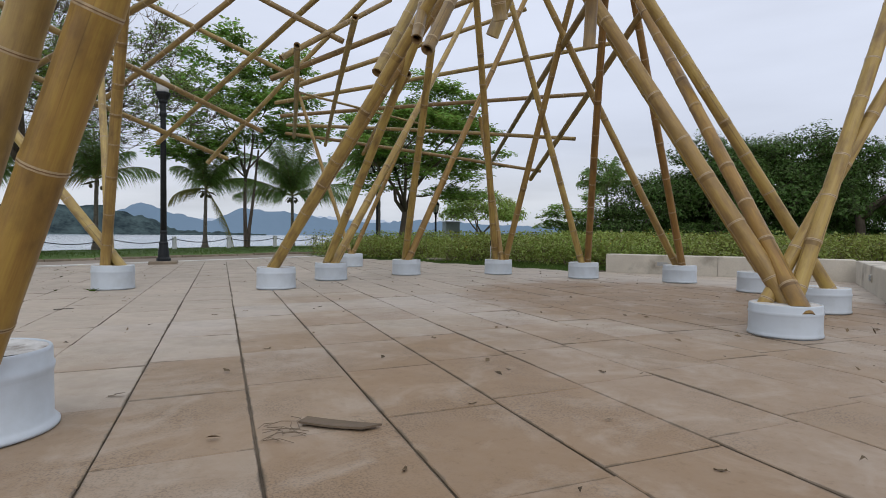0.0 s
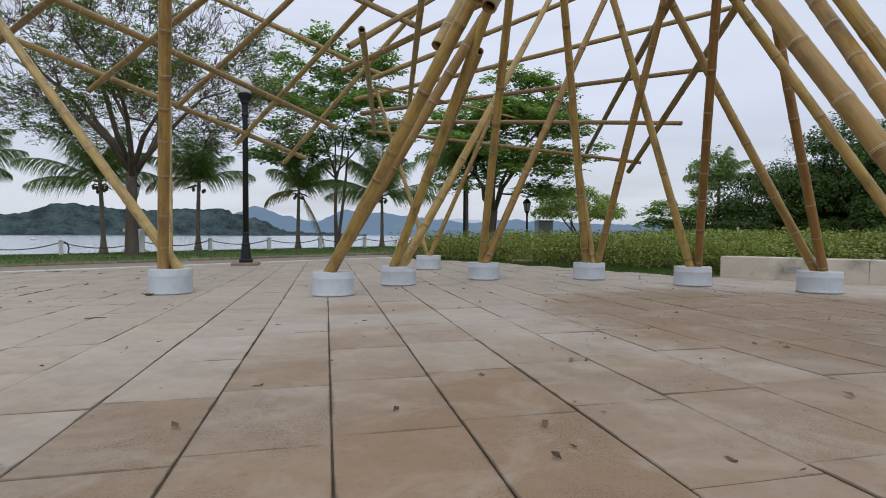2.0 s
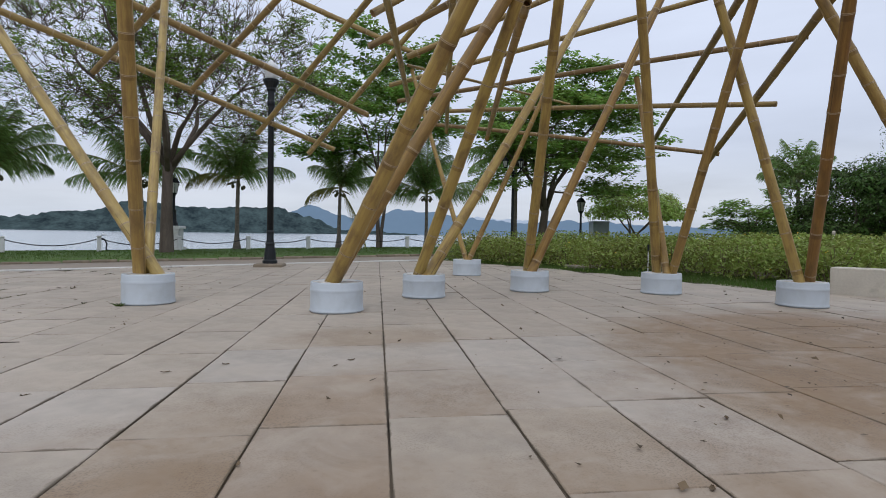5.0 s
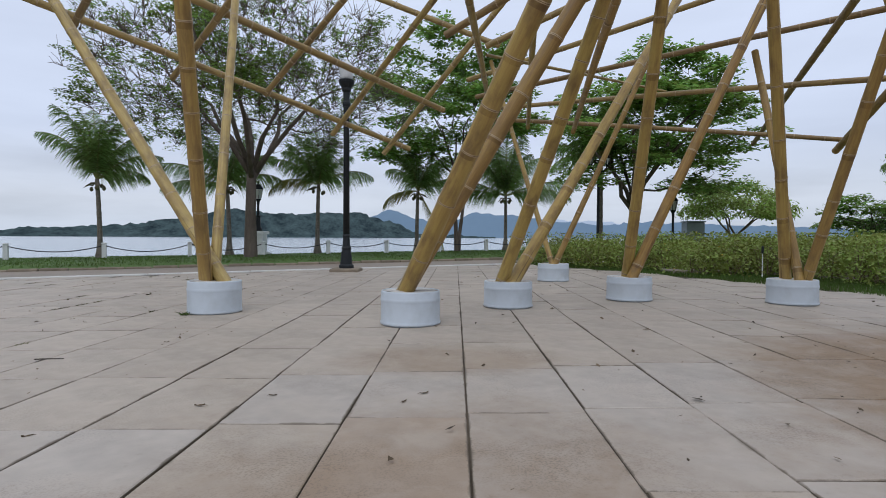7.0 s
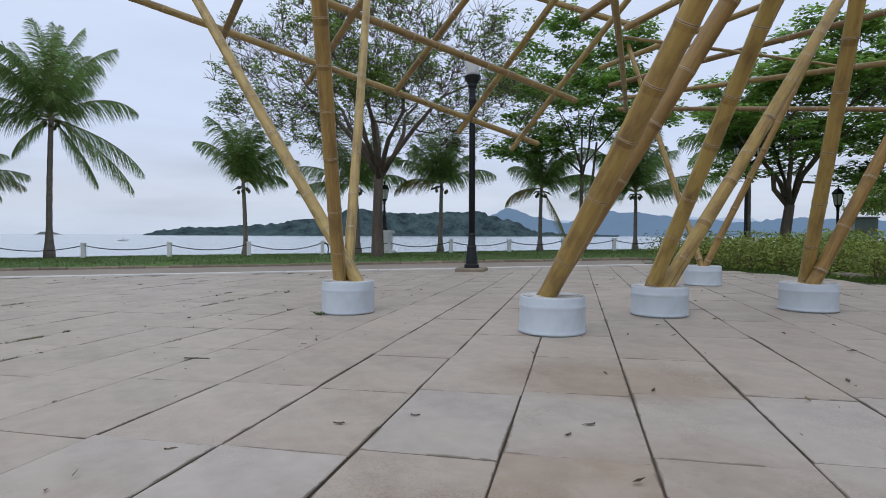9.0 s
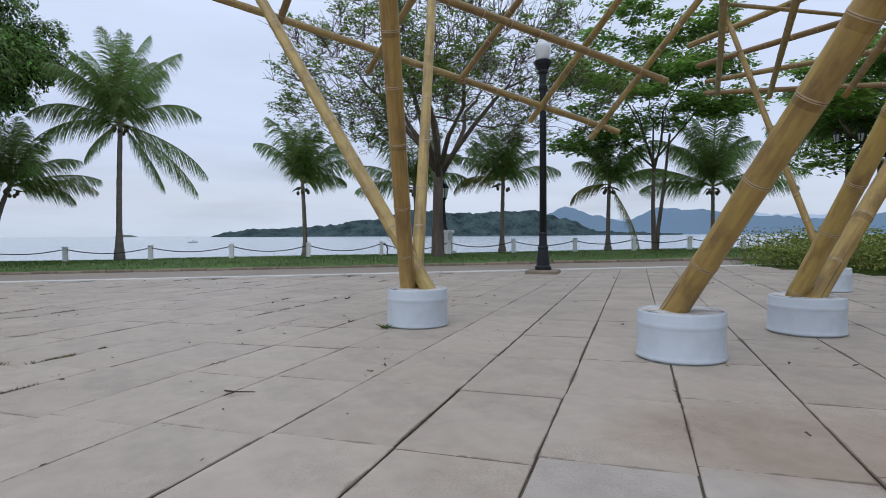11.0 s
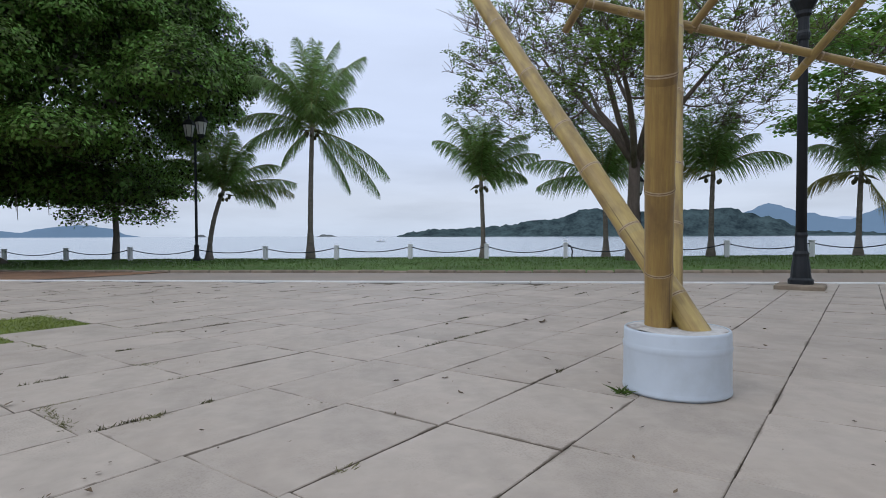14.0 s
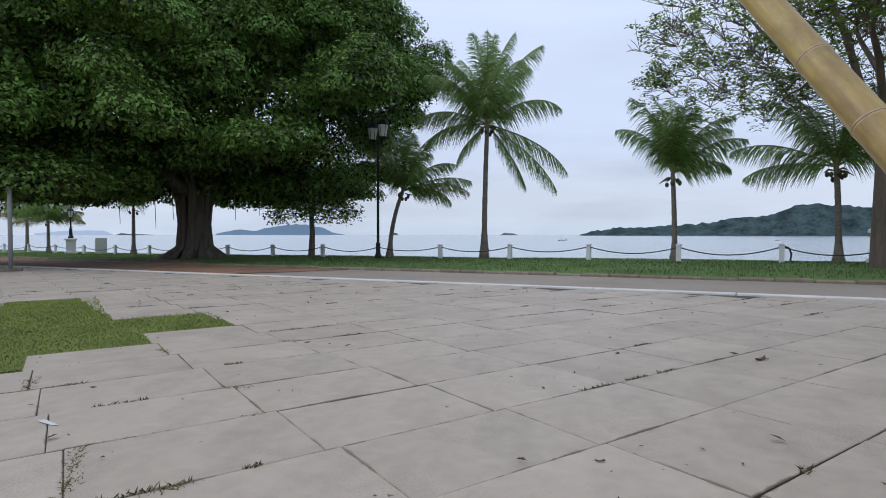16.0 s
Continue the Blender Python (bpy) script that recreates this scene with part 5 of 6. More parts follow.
wood()
crown_tree("small_tree", (14.6, 28.6, 0.1), "small round light green tree behind the shrub field", "tree", 0.6, 0.10, None, 0, 0, 0, 0.15, M_LEAF_LIGHT, M_BARK, 41, 5, 0.62, twin=0.5,
           hubs=bush_masses(8, 2.1, 1.8, 1.75, 3.1, 46, 0.5, -0.2), density=800)
crown_tree("small_tree", (20.1, 25.7, 0.1), "ragged dark green tree at the wood's edge", "tree", 1.0, 0.09, None, 0, 0, 0, 0.16, M_LEAF_MID, M_BARK, 42, 6, 0.6,
           hubs=bush_masses(9, 1.5, 1.5, 0.9, 4.9, 44, 0.46, -0.9), density=480)
crown_tree("small_tree", (18.6, 26.0, 0.1), "small open tree with pale glossy leaves before the wood", "tree", 1.0, 0.08, None, 0, 0, 0, 0.2, M_LEAF_BRIGHT, M_BARK, 44, 6, 0.5,
           hubs=bush_masses(11, 1.5, 1.4, 1.3, 3.5, 22, 0.42, -0.3), density=230, rosette=5)
crown_tree("small_tree", on_turf(-24.52, 16.7), "slim dark tree standing under the big fig", "tree", 2.2, 0.13,
           dome(2.4, 2.3, 1.9, 4.6, 0.2, -0.2), 60, 70, 0.34, 0.17, M_LEAF_DARK, M_BARK_DARK, 43, 5, 0.7)


def banyan_roots():
    """Buttress stems and hanging roots that make the fig's fluted foot."""
    rng = np.random.default_rng(9)
    root = thing("hanging_roots", on_turf(-26.3, 12.0), "clustered grey stems and hanging roots of the fig tree", "roots")
    for i in range(16):
        a = 2 * math.pi * i / 16 + rng.uniform(-0.15, 0.15)
        r0, r1 = 0.98 + rng.uniform(-0.1, 0.35), 0.58
        pts = [(math.cos(a) * r0, math.sin(a) * r0, -0.1), (math.cos(a + 0.1) * r1 * 1.12, math.sin(a + 0.1) * r1 * 1.12, 0.5),
               (math.cos(a + 0.2) * r1, math.sin(a + 0.2) * r1, 1.5), (math.cos(a + 0.3) * r1 * 1.25, math.sin(a + 0.3) * r1 * 1.25, 3.0), (math.cos(a) * 1.7, math.sin(a) * 1.7, 4.6)]
        part("stem", mesh_of("stem", *tube(pts, [0.22, 0.14, 0.115, 0.12, 0.09], 7), M_BARK_DARK, True), root)
    for i in range(11):
        a, q = rng.uniform(0, 6.28), rng.uniform(1.4, 3.6)
        x, y = math.cos(a) * q, math.sin(a) * q
        z1 = rng.uniform(1.3, 2.3)
        part("hanging_root", mesh_of("hanging_root", *tube([(x, y, 3.6), (x + 0.05, y, 2.6), (x, y + 0.04, z1)], [0.022, 0.016, 0.01], 4), M_BARK_DARK), root)


banyan_roots()


def hedge():
    """Low flowering shrubs over the field: leaf clumps, stems and a few blossoms."""
    rng = np.random.default_rng(17)
    pos, stems = [], []
    count = 0
    while count < 1500:
        x, y = rng.uniform(4.6, 34), rng.uniform(9.5, 34)
        edge = shrub_edge(y)
        if x < edge + (1.5 if y < 14.5 else 0.6) or y > 20.6 + 0.35 * x or (x > 8.6 and y < 10.6 and y < 17 - 0.75 * x):
            continue
        if y < 10.9 and x < 10.8:
            continue
        d = math.hypot(x - 2, y - 4)
        if rng.uniform() > min(1.0, 11 / d) ** 1.2:
            continue
        h = rng.uniform(0.36, 0.78) * (0.62 + 0.38 * min(1, (x - edge) / 2.2))
        n = 260 if d < 17 else 110
        o = rng.normal(size=(n, 3)) * np.array([0.30, 0.30, 0.20])
        o[:, 2] = np.abs(o[:, 2] + h * 0.72) * 1.0
        p = o + np.array([x, y, gz(x, y) - 0.02])
        p[:, 2] = np.minimum(p[:, 2], gz(x, y) + h * 1.12)
        pos.append(p)
        for _ in range(3):
            e = (x + rng.normal() * 0.2, y + rng.normal() * 0.2, gz(x, y) + h * 0.9)
            stems.append(tube([(x, y, gz(x, y) - 0.05), ((x + e[0]) / 2, (y + e[1]) / 2 + 0.03, gz(x, y) + h * 0.5), e], [0.011, 0.008, 0.005], 3, False))
        count += 1
    pos = np.concatenate(pos)
    root = thing("shrubs", (0, 0, 0), "low weedy green shrubs with a few yellow flowers covering the field", "shrubs", "", "stuff")
    part("leaves", quads_mesh("leaves", leaf_quads(pos, 0.078, 0.044, rng), M_SHRUB), root, kind="stuff")
    part("stems", mesh_of("stems", *joined(stems), M_STEM), root, kind="stuff")
    pick = pos[(rng.uniform(size=len(pos)) < 0.003)]
    part("flowers", quads_mesh("flowers", leaf_quads(pick + np.array([0, 0, 0.05]), 0.04, 0.04, rng), M_FLOWER), root, kind="stuff")
    # ragged grass along the field's edge
    y = rng.uniform(10.5, 19.0, 22000)
    x = np.array([shrub_edge(q) for q in y]) + rng.uniform(-0.12, 2.2, 22000)
    z = np.array([gz(a, b) for a, b in zip(x, y)]) - 0.03
    solid("grass", quads_mesh("grass", blade_quads(np.stack([x, y, z], 1), 0.075, 0.014, rng), M_BLADE), "rough grass at the plaza's planted edge", "grass", "stuff")


def shrub_edge(y):
    """Where the plaza meets the planted field."""
    return 8.15 - 0.30 * max(0.0, y - 10.4) - 0.022 * max(0.0, y - 10.4) ** 2


hedge()


# ---- walls, lamps, sea rail ----
def low_wall(name, x0, y0, x1, y1, h=0.36, w=0.34, label="low rendered concrete seat wall with dark stains"):
    d = math.hypot(x1 - x0, y1 - y0)
    at = Matrix.Translation((x0, y0, gz(x0, y0))) @ Matrix.Rotation(math.atan2(y1 - y0, x1 - x0), 4, "Z")
    root = thing(name, at, label, "wall", "", "structure")
    n = max(1, round(d / 2.4))
    for i in range(n):
        part("wall_length", mesh_of("wall_length", *box(d * i / n + 0.003, 0, -0.1, d * (i + 1) / n - 0.003, w, h, 0.012), M_CONC), root)
    return root


wall_a = low_wall("wall_north", 8.62, 10.05, 11.0, 6.78)
wall_b = low_wall("wall_east", 10.92, 6.74, 7.2, 3.92)


def vent(parent, u):
    v, f = joined([box(u, -0.012, 0.14, u + 0.26, 0.004, 0.24)] )
    p = part("vent_plate", mesh_of("vent_plate", v, f, M_PLATE), parent, "small louvred vent plate in the wall")
    for i in range(4):
        part("louvre", mesh_of("louvre", *box(u + 0.03, -0.019, 0.158 + 0.019 * i, u + 0.23, -0.010, 0.167 + 0.019 * i), M_DARKGREY), p)


vent(wall_a, 0.95)
vent(wall_b, 1.75)


def street_lamp(at, height, label):
    """A cast-iron post with a fluted foot and an acorn globe."""
    root = thing("street_lamp", at, label, "street lamp")
    part("plinth", mesh_of("plinth", *box(-0.30, -0.28, -0.05, 0.30, 0.28, 0.07, 0.02), M_KERB), root, "square brownish stone plinth")
    prof = [(0.16, 0.07), (0.16, 0.13), (0.13, 0.16), (0.12, 0.30), (0.097, 0.46), (0.105, 0.50), (0.082, 0.54), (0.073, 0.72), (0.084, 0.76), (0.07, 0.80)]
    part("foot", mesh_of("foot", *lathe(prof, 16), M_IRON), root)
    ht = height - 0.62
    part("post", mesh_of("post", *lathe([(0.070, 0.78), (0.062, ht - 0.45), (0.062, ht - 0.42)], 16), M_IRON, True), root)
    prof = [(0.075, ht - 0.43), (0.085, ht - 0.38), (0.085, ht - 0.34), (0.070, ht - 0.30), (0.070, ht - 0.12), (0.10, ht - 0.08), (0.10, ht - 0.03), (0.13, ht + 0.02), (0.165, ht + 0.08), (0.175, ht + 0.13), (0.15, ht + 0.15)]
    part("collar", mesh_of("collar", *lathe(prof, 16), M_IRON), root)
    prof = [(0.11, ht + 0.14), (0.125, ht + 0.20), (0.145, ht + 0.30), (0.157, ht + 0.39), (0.15, ht + 0.43), (0.12, ht + 0.47), (0.07, ht + 0.51), (0.045, ht + 0.53), (0.02, ht + 0.57)]
    part("globe", mesh_of("globe", *lathe(prof, 24), M_GLOBE, True), root, "white frosted acorn globe")
    return root


street_lamp((0.14, 15.7, gz(0.14, 15.7)), 4.55, "black iron lamp post with a white acorn globe")
grey_post = thing("metal_post", (-19.2, 5.98, gz(-19.2, 5.98)), "thin grey metal post beside the red earth", "post")
part("base", mesh_of("base", *box(-0.28, -0.26, -0.05, 0.28, 0.26, 0.06, 0.02), M_KERB), grey_post)
part("tube", mesh_of("tube", *lathe([(0.055, 0.05), (0.055, 2.45), (0.045, 2.5)], 12), M_GREYPAINT, True), grey_post)


def lantern(parent, x, y, z, s=1.0):
    v, f = lathe([(0.10 * s, z), (0.165 * s, z + 0.36 * s)], 6)
    g = part("lantern", mesh_of("lantern", [(a + x, b + y, c) for a, b, c in v], f, M_LANTERN), parent, "six-sided lantern with pale panes")
    v, f = joined([lathe([(0.05 * s, z - 0.10 * s), (0.11 * s, z - 0.01 * s), (0.11 * s, z + 0.01 * s)], 6), lathe([(0.20 * s, z + 0.36 * s), (0.19 * s, z + 0.40 * s), (0.10 * s, z + 0.52 * s), (0.03 * s, z + 0.56 * s), (0.015 * s, z + 0.68 * s)], 6)]
                  + [tube([(0.103 * s * math.cos(k), 0.103 * s * math.sin(k), z), (0.168 * s * math.cos(k), 0.168 * s * math.sin(k), z + 0.36 * s)], [0.012, 0.012], 4) for k in [i * math.pi / 3 for i in range(6)]])
    part("lantern_frame", mesh_of("lantern_frame", [(a + x, b + y, c) for a, b, c in v], f, M_IRON), g, "black iron cap and bars")


def lantern_post(at, height, label, arms=0.0, pedestal=0.0, s=1.1):
    root = thing("lantern_post", at, label, "street lamp")
    z0 = 0.0
    if pedestal:
        v, f = joined([box(-0.36, -0.36, -0.1, 0.36, 0.36, 0.12, 0.02), box(-0.27, -0.27, 0.12, 0.27, 0.27, pedestal - 0.12), box(-0.34, -0.34, pedestal - 0.12, 0.34, 0.34, pedestal, 0.03)])
        part("pedestal", mesh_of("pedestal", v, f, M_WHITE), root, "white painted pedestal")
        z0 = pedestal
    prof = [(0.15, z0 - 0.02), (0.15, z0 + 0.10), (0.10, z0 + 0.20), (0.085, z0 + 0.55), (0.10, z0 + 0.60), (0.055, z0 + 0.66), (0.045, height - 0.15), (0.06, height - 0.10), (0.05, height)]
    part("post", mesh_of("post", *lathe(prof, 12), M_IRON), root)
    if arms:
        v, f = joined([tube([(-arms, 0, height + 0.05), (-0.5 * arms, 0, height - 0.12), (0, 0, height - 0.1), (0.5 * arms, 0, height - 0.12), (arms, 0, height + 0.05)], [0.022] * 5, 6)])
        part("bracket", mesh_of("bracket", v, f, M_IRON), root)
        lantern(root, -arms, 0, height + 0.12, s)
        lantern(root, arms, 0, height + 0.12, s)
    else:
        lantern(root, 0, 0, height + 0.08, s)
    return root


lantern_post(on_turf(-20.0, 17.82), 4.75, "black iron post with two lanterns under the fig tree", 0.45, 0.0, 1.3)
lantern_post(on_turf(-5.53, 26.03), 2.15, "black lantern post on a white pedestal by the sea rail", 0, 0.95)
lantern_post((7.4, 23.5, 0.1), 3.1, "black iron post with two lanterns before the flat-topped tree", 0.29, 0.0, 0.62)
lantern_post((11.5, 27.5, 0.1), 1.75, "short black lantern post behind the shrubs", 0)
lantern_post(on_turf(-42.2, 7.55), 2.2, "black lantern post on a white pedestal far along the shore", 0, 0.95)


def sea_rail():
    """White posts with a sagging dark rope between each pair."""
    root = thing("rope_fence", (0, 0, 0), "white posts with sagging dark ropes along the sea wall", "fence")
    v, f = joined([box(-0.068, -0.068, -0.15, 0.068, 0.068, 0.50, 0.02), box(-0.082, -0.082, 0.50, 0.082, 0.082, 0.55, 0.025)])
    me = mesh_of("rail_post", v, f, M_WHITE)
    ux, uy = math.cos(math.atan(0.47)), math.sin(math.atan(0.47))
    ang = math.atan(0.47)
    pts = []
    for i in range(-16, 9):
        run = 2.70 * i - 0.035 * i * i if i < 0 else 2.62 * i - 0.03 * i * i
        x = -7.4 + run * ux
        y = fence_line(x)
        z = turf_z(x, y)
        pts.append((x, y, z))
        part("rail_post", me, root, local=Matrix.Translation((x, y, z)) @ Matrix.Rotation(ang, 4, "Z"))
    rng = random.Random(2)
    for p, q in zip(pts[:-1], pts[1:]):
        sag = rng.uniform(0.14, 0.24)
        line = []
        for k in range(11):
            u = k / 10
            line.append((p[0] + (q[0] - p[0]) * u, p[1] + (q[1] - p[1]) * u, p[2] + (q[2] - p[2]) * u + 0.45 - sag * 4 * u * (1 - u)))
        part("rope", mesh_of("rope", *tube(line, [0.019] * 11, 6), M_ROPE, True), root)
    x, y, z = pts[16]
    hose = [(x + 0.1, y - 0.02, z + 0.46), (x + 0.2, y - 0.03, z + 0.43), (x + 0.27, y - 0.02, z + 0.25), (x + 0.24, y - 0.02, z + 0.08), (x + 0.32, y - 0.02, z + 0.02)]
    part("hanging_rope_end", mesh_of("hanging_rope_end", *tube(hose, [0.025] * 5, 6), M_ROPE, True), root)


sea_rail()


def utility_box(x, y, w, d, h, name="utility_box", label="white painted utility box on the far verge"):
    root = thing(name, on_turf(x, y), label, "utility box")
    part("cabinet", mesh_of("cabinet", *box(-w / 2, -d / 2, -0.05, w / 2, d / 2, h, 0.03), M_WHITE), root)
    part("cabinet_door", mesh_of("cabinet_door", *box(-w * 0.4, -d / 2 - 0.02, 0.1, w * 0.4, -d / 2, h - 0.1, 0.01), M_WHITE), root)


utility_box(-40.5, 9.1, 0.8, 0.6, 1.0)
# dark service cabinets and slab in the field
sv = thing("service_cabinet", (13.2, 29.6, 0.1), "dark grey service cabinet behind the shrubs", "cabinet")
part("body", mesh_of("body", *box(-0.4, -0.3, -0.1, 0.4, 0.3, 1.4, 0.03), M_DARKGREY), sv)
part("cap", mesh_of("cap", *box(-0.44, -0.34, 1.4, 0.44, 0.34, 1.46, 0.02), M_DARKGREY), sv)
slab = thing("manhole_slab", (7.35, 15.35, gz(7.35, 15.35)), "flat grey concrete access slab in the shrubs' edge", "slab")
part("slab", mesh_of("slab", *box(-0.55, -0.4, -0.05, 0.55, 0.4, 0.06, 0.01), M_ROAD), slab)
post = thing("marker_post", (13.0, 15.0, 0.06), "thin pale marker post with a small head in the shrubs", "post")
part("stake", mesh_of("stake", *lathe([(0.022, -0.1), (0.02, 0.85)], 8), M_WHITE), post)
part("head", mesh_of("head", *lathe([(0.02, 0.85), (0.035, 0.87), (0.035, 0.93), (0.015, 0.95)], 8), M_PLATE), post)

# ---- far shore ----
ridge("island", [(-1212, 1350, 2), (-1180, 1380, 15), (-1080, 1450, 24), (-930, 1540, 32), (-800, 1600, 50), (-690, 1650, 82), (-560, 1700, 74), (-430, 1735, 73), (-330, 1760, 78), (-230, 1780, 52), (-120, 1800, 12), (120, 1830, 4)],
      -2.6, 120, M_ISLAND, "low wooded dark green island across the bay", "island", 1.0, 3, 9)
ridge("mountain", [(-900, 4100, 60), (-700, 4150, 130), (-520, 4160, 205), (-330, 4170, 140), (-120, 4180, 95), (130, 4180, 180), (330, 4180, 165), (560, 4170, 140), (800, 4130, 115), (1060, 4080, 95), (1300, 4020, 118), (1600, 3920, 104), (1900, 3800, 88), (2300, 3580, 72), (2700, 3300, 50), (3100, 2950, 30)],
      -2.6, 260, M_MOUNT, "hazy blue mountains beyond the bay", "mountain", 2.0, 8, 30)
ridge("mountain", [(-4108, 878, 6), (-4095, 937, 22), (-4071, 1037, 41), (-4054, 1104, 27), (-4019, 1224, 50), (-3986, 1329, 69), (-3937, 1470, 75), (-3895, 1576, 48), (-3866, 1647, 18), (-3833, 1723, 2)], -2.6, 60, M_MOUNT, "hazy blue island far out at sea", "island", 1.0, 5, 30)
ridge("mountain", [(-4610, -160, 12), (-4599, 105, 31), (-4596, 177, 31), (-4594, 235, 20), (-4591, 289, 4)], -2.6, 100, M_MOUNT2, "faint hazy island on the horizon", "island", 1.0, 6, 30)
ridge("islet", [(-2050, 1720, 1), (-2035, 1745, 10), (-2010, 1770, 8), (-1990, 1790, 1)], -2.6, 15, M_ROCK, "small dark rocky islet on the horizon", "islet", 0.6, 7, 6)
ridge("islet", [(-2372, 1295, 1), (-2364, 1311, 9), (-2355, 1327, 11), (-2346, 1344, 1)], -2.6, 12, M_ROCK, "small dark rocky islet out at sea", "islet", 0.6, 2, 6)
ridge("islet", [(-2993, 199, 1), (-2992, 225, 9), (-2989, 255, 6), (-2986, 296, 5), (-2979, 358, 2)], -2.6, 12, M_ROCK, "low string of dark rocks on the horizon", "islet", 0.6, 4, 8)


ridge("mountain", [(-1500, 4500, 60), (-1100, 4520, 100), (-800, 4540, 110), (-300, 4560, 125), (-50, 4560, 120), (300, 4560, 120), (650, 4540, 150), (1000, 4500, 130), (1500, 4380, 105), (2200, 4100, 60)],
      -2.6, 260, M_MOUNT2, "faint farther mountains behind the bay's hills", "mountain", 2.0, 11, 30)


def boat(x, y, length, rz):
    root = thing("boat", Matrix.Translation((x, y, -2.6)) @ Matrix.Rotation(rz, 4, "Z"), "small white motor boat moored in the bay", "boat")
    v, f = [], []
    for i, (u, w, h) in enumerate(((-0.5, 0.14, 0.10), (-0.2, 0.16, 0.10), (0.15, 0.14, 0.12), (0.4, 0.06, 0.15), (0.5, 0.005, 0.17))):
        v += [(u * length, -w * length, h * length), (u * length, 0, -0.06 * length), (u * length, w * length, h * length)]
    for i in range(4):
        for k in (0, 1):
            f.append((i * 3 + k, i * 3 + k + 1, i * 3 + k + 4, i * 3 + k + 3))
        f.append((i * 3, i * 3 + 3, i * 3 + 5, i * 3 + 2))
    f.append((0, 1, 2))
    part("hull", mesh_of("hull", v, f, M_HULL), root)
    part("cabin", mesh_of("cabin", *box(-0.15 * length, -0.08 * length, 0.08 * length, 0.12 * length, 0.08 * length, 0.27 * length, 0.02 * length), M_HULL), root)


boat(-215, 232, 5.0, 0.4)
boat(-150, 330, 4.0, 1.2)


# ---- litter and plants on the plaza ----
def litter():
    rng = np.random.default_rng(77)
    leafs = []
    for i in range(420):
        x, y = rng.uniform(-11, 8.5), rng.uniform(1.5, 15.5)
        if y > road_near(x) - 0.3 or x > shrub_edge(y) - 0.2:
            continue
        if x < 2 and rng.uniform() < 0.35:
            continue
        s = rng.uniform(0.012, 0.034)
        a = rng.uniform(0, 6.28)
        c, d = math.cos(a) * s, math.sin(a) * s
        z = gz(x, y) + 0.006
        leafs.append([(x - c, y - d, z + 0.004), (x + d * 0.5, y - c * 0.5, z + rng.uniform(0.001, 0.02)), (x + c, y + d, z + rng.uniform(0.0, 0.022)), (x - d * 0.5, y + c * 0.5, z + rng.uniform(0.0, 0.02))])
    for i in range(420):
        x, y = rng.normal(6.0, 1.5), rng.normal(5.6, 1.7)
        if x > 8.4 or y < 2.0:
            continue
        s = rng.uniform(0.006, 0.018)
        a = rng.uniform(0, 6.28)
        c, d = math.cos(a) * s, math.sin(a) * s
        z = gz(x, y) + 0.005
        leafs.append([(x - c, y - d, z + 0.003), (x + d * 0.5, y - c * 0.5, z + 0.006), (x + c, y + d, z + rng.uniform(0.0, 0.012)), (x - d * 0.5, y + c * 0.5, z + 0.004)])
    for i in range(520):
        x, y = rng.uniform(-9.5, 1.0), rng.uniform(5.0, 15.5)
        if y > road_near(x) - 0.3:
            continue
        s = rng.uniform(0.005, 0.013) * (1 + 0.06 * (y - 6))
        a = rng.uniform(0, 6.28)
        c, d = math.cos(a) * s, math.sin(a) * s
        z = gz(x, y) + 0.005
        leafs.append([(x - c, y - d, z + 0.003), (x + d * 0.5, y - c * 0.5, z + 0.006), (x + c, y + d, z + rng.uniform(0.0, 0.012)), (x - d * 0.5, y + c * 0.5, z + 0.004)])
    solid("leaf_litter", quads_mesh("leaf_litter", np.array(leafs), M_DEAD), "scattered curled dead leaves on the tiles", "leaves", "stuff")
    # drift of leaves against the east wall
    n = 700
    u = rng.uniform(0, 1, n)
    x = 6.2 + u * 2.6 + rng.normal(size=n) * 0.28
    y = 2.9 + u * 1.5 + rng.normal(size=n) * 0.22
    z = np.array([gz(a, b) for a, b in zip(x, y)]) + np.abs(rng.normal(size=n)) * 0.02 + 0.008
    solid("leaf_drift", quads_mesh("leaf_drift", leaf_quads(np.stack([x, y, z], 1), 0.05, 0.03, rng, 0.6), M_DEAD), "drift of brown dead leaves near the wall", "leaves", "stuff")


litter()


def tuft(x, y, n, h, material=None, spread=0.03, along=(0, 0)):
    rng = np.random.default_rng(int(abs(x * 131 + y * 17) * 10))
    t = rng.uniform(-1, 1, n)
    px = x + rng.normal(size=n) * spread + t * along[0]
    py = y + rng.normal(size=n) * spread + t * along[1]
    z = np.array([gz(a, b) for a, b in zip(px, py)]) - 0.005
    solid("grass_tuft", quads_mesh("grass_tuft", blade_quads(np.stack([px, py, z], 1), h * 0.42, 0.004, rng, 2.6), material or M_DRYBLADE), "small tuft of dry grass growing in a tile joint", "grass tuft", "stuff", "tufts in the joints")


tuft(-0.055, 9.05, 34, 0.085, M_BLADE, 0.018)
tuft(-0.50, 7.62, 36, 0.03, None, 0.012, (0, 0.05))
tuft(-1.61, 7.49, 70, 0.035, None, 0.018, (0, 0.06))
tuft(-1.96, 7.24, 200, 0.026, None, 0.014, (0.24, -0.02))
tuft(-2.22, 7.37, 90, 0.022, None, 0.01, (0, 0.10))
tuft(-3.51, 7.06, 110, 0.03, None, 0.022, (0.14, 0.0))
tuft(-2.75, 7.99, 60, 0.025, None, 0.014, (0.03, 0.05))
tuft(-2.22, 7.93, 50, 0.025, None, 0.012, (0, 0.05))
tuft(-4.13, 7.81, 70, 0.03, None, 0.02, (0.08, 0.02))
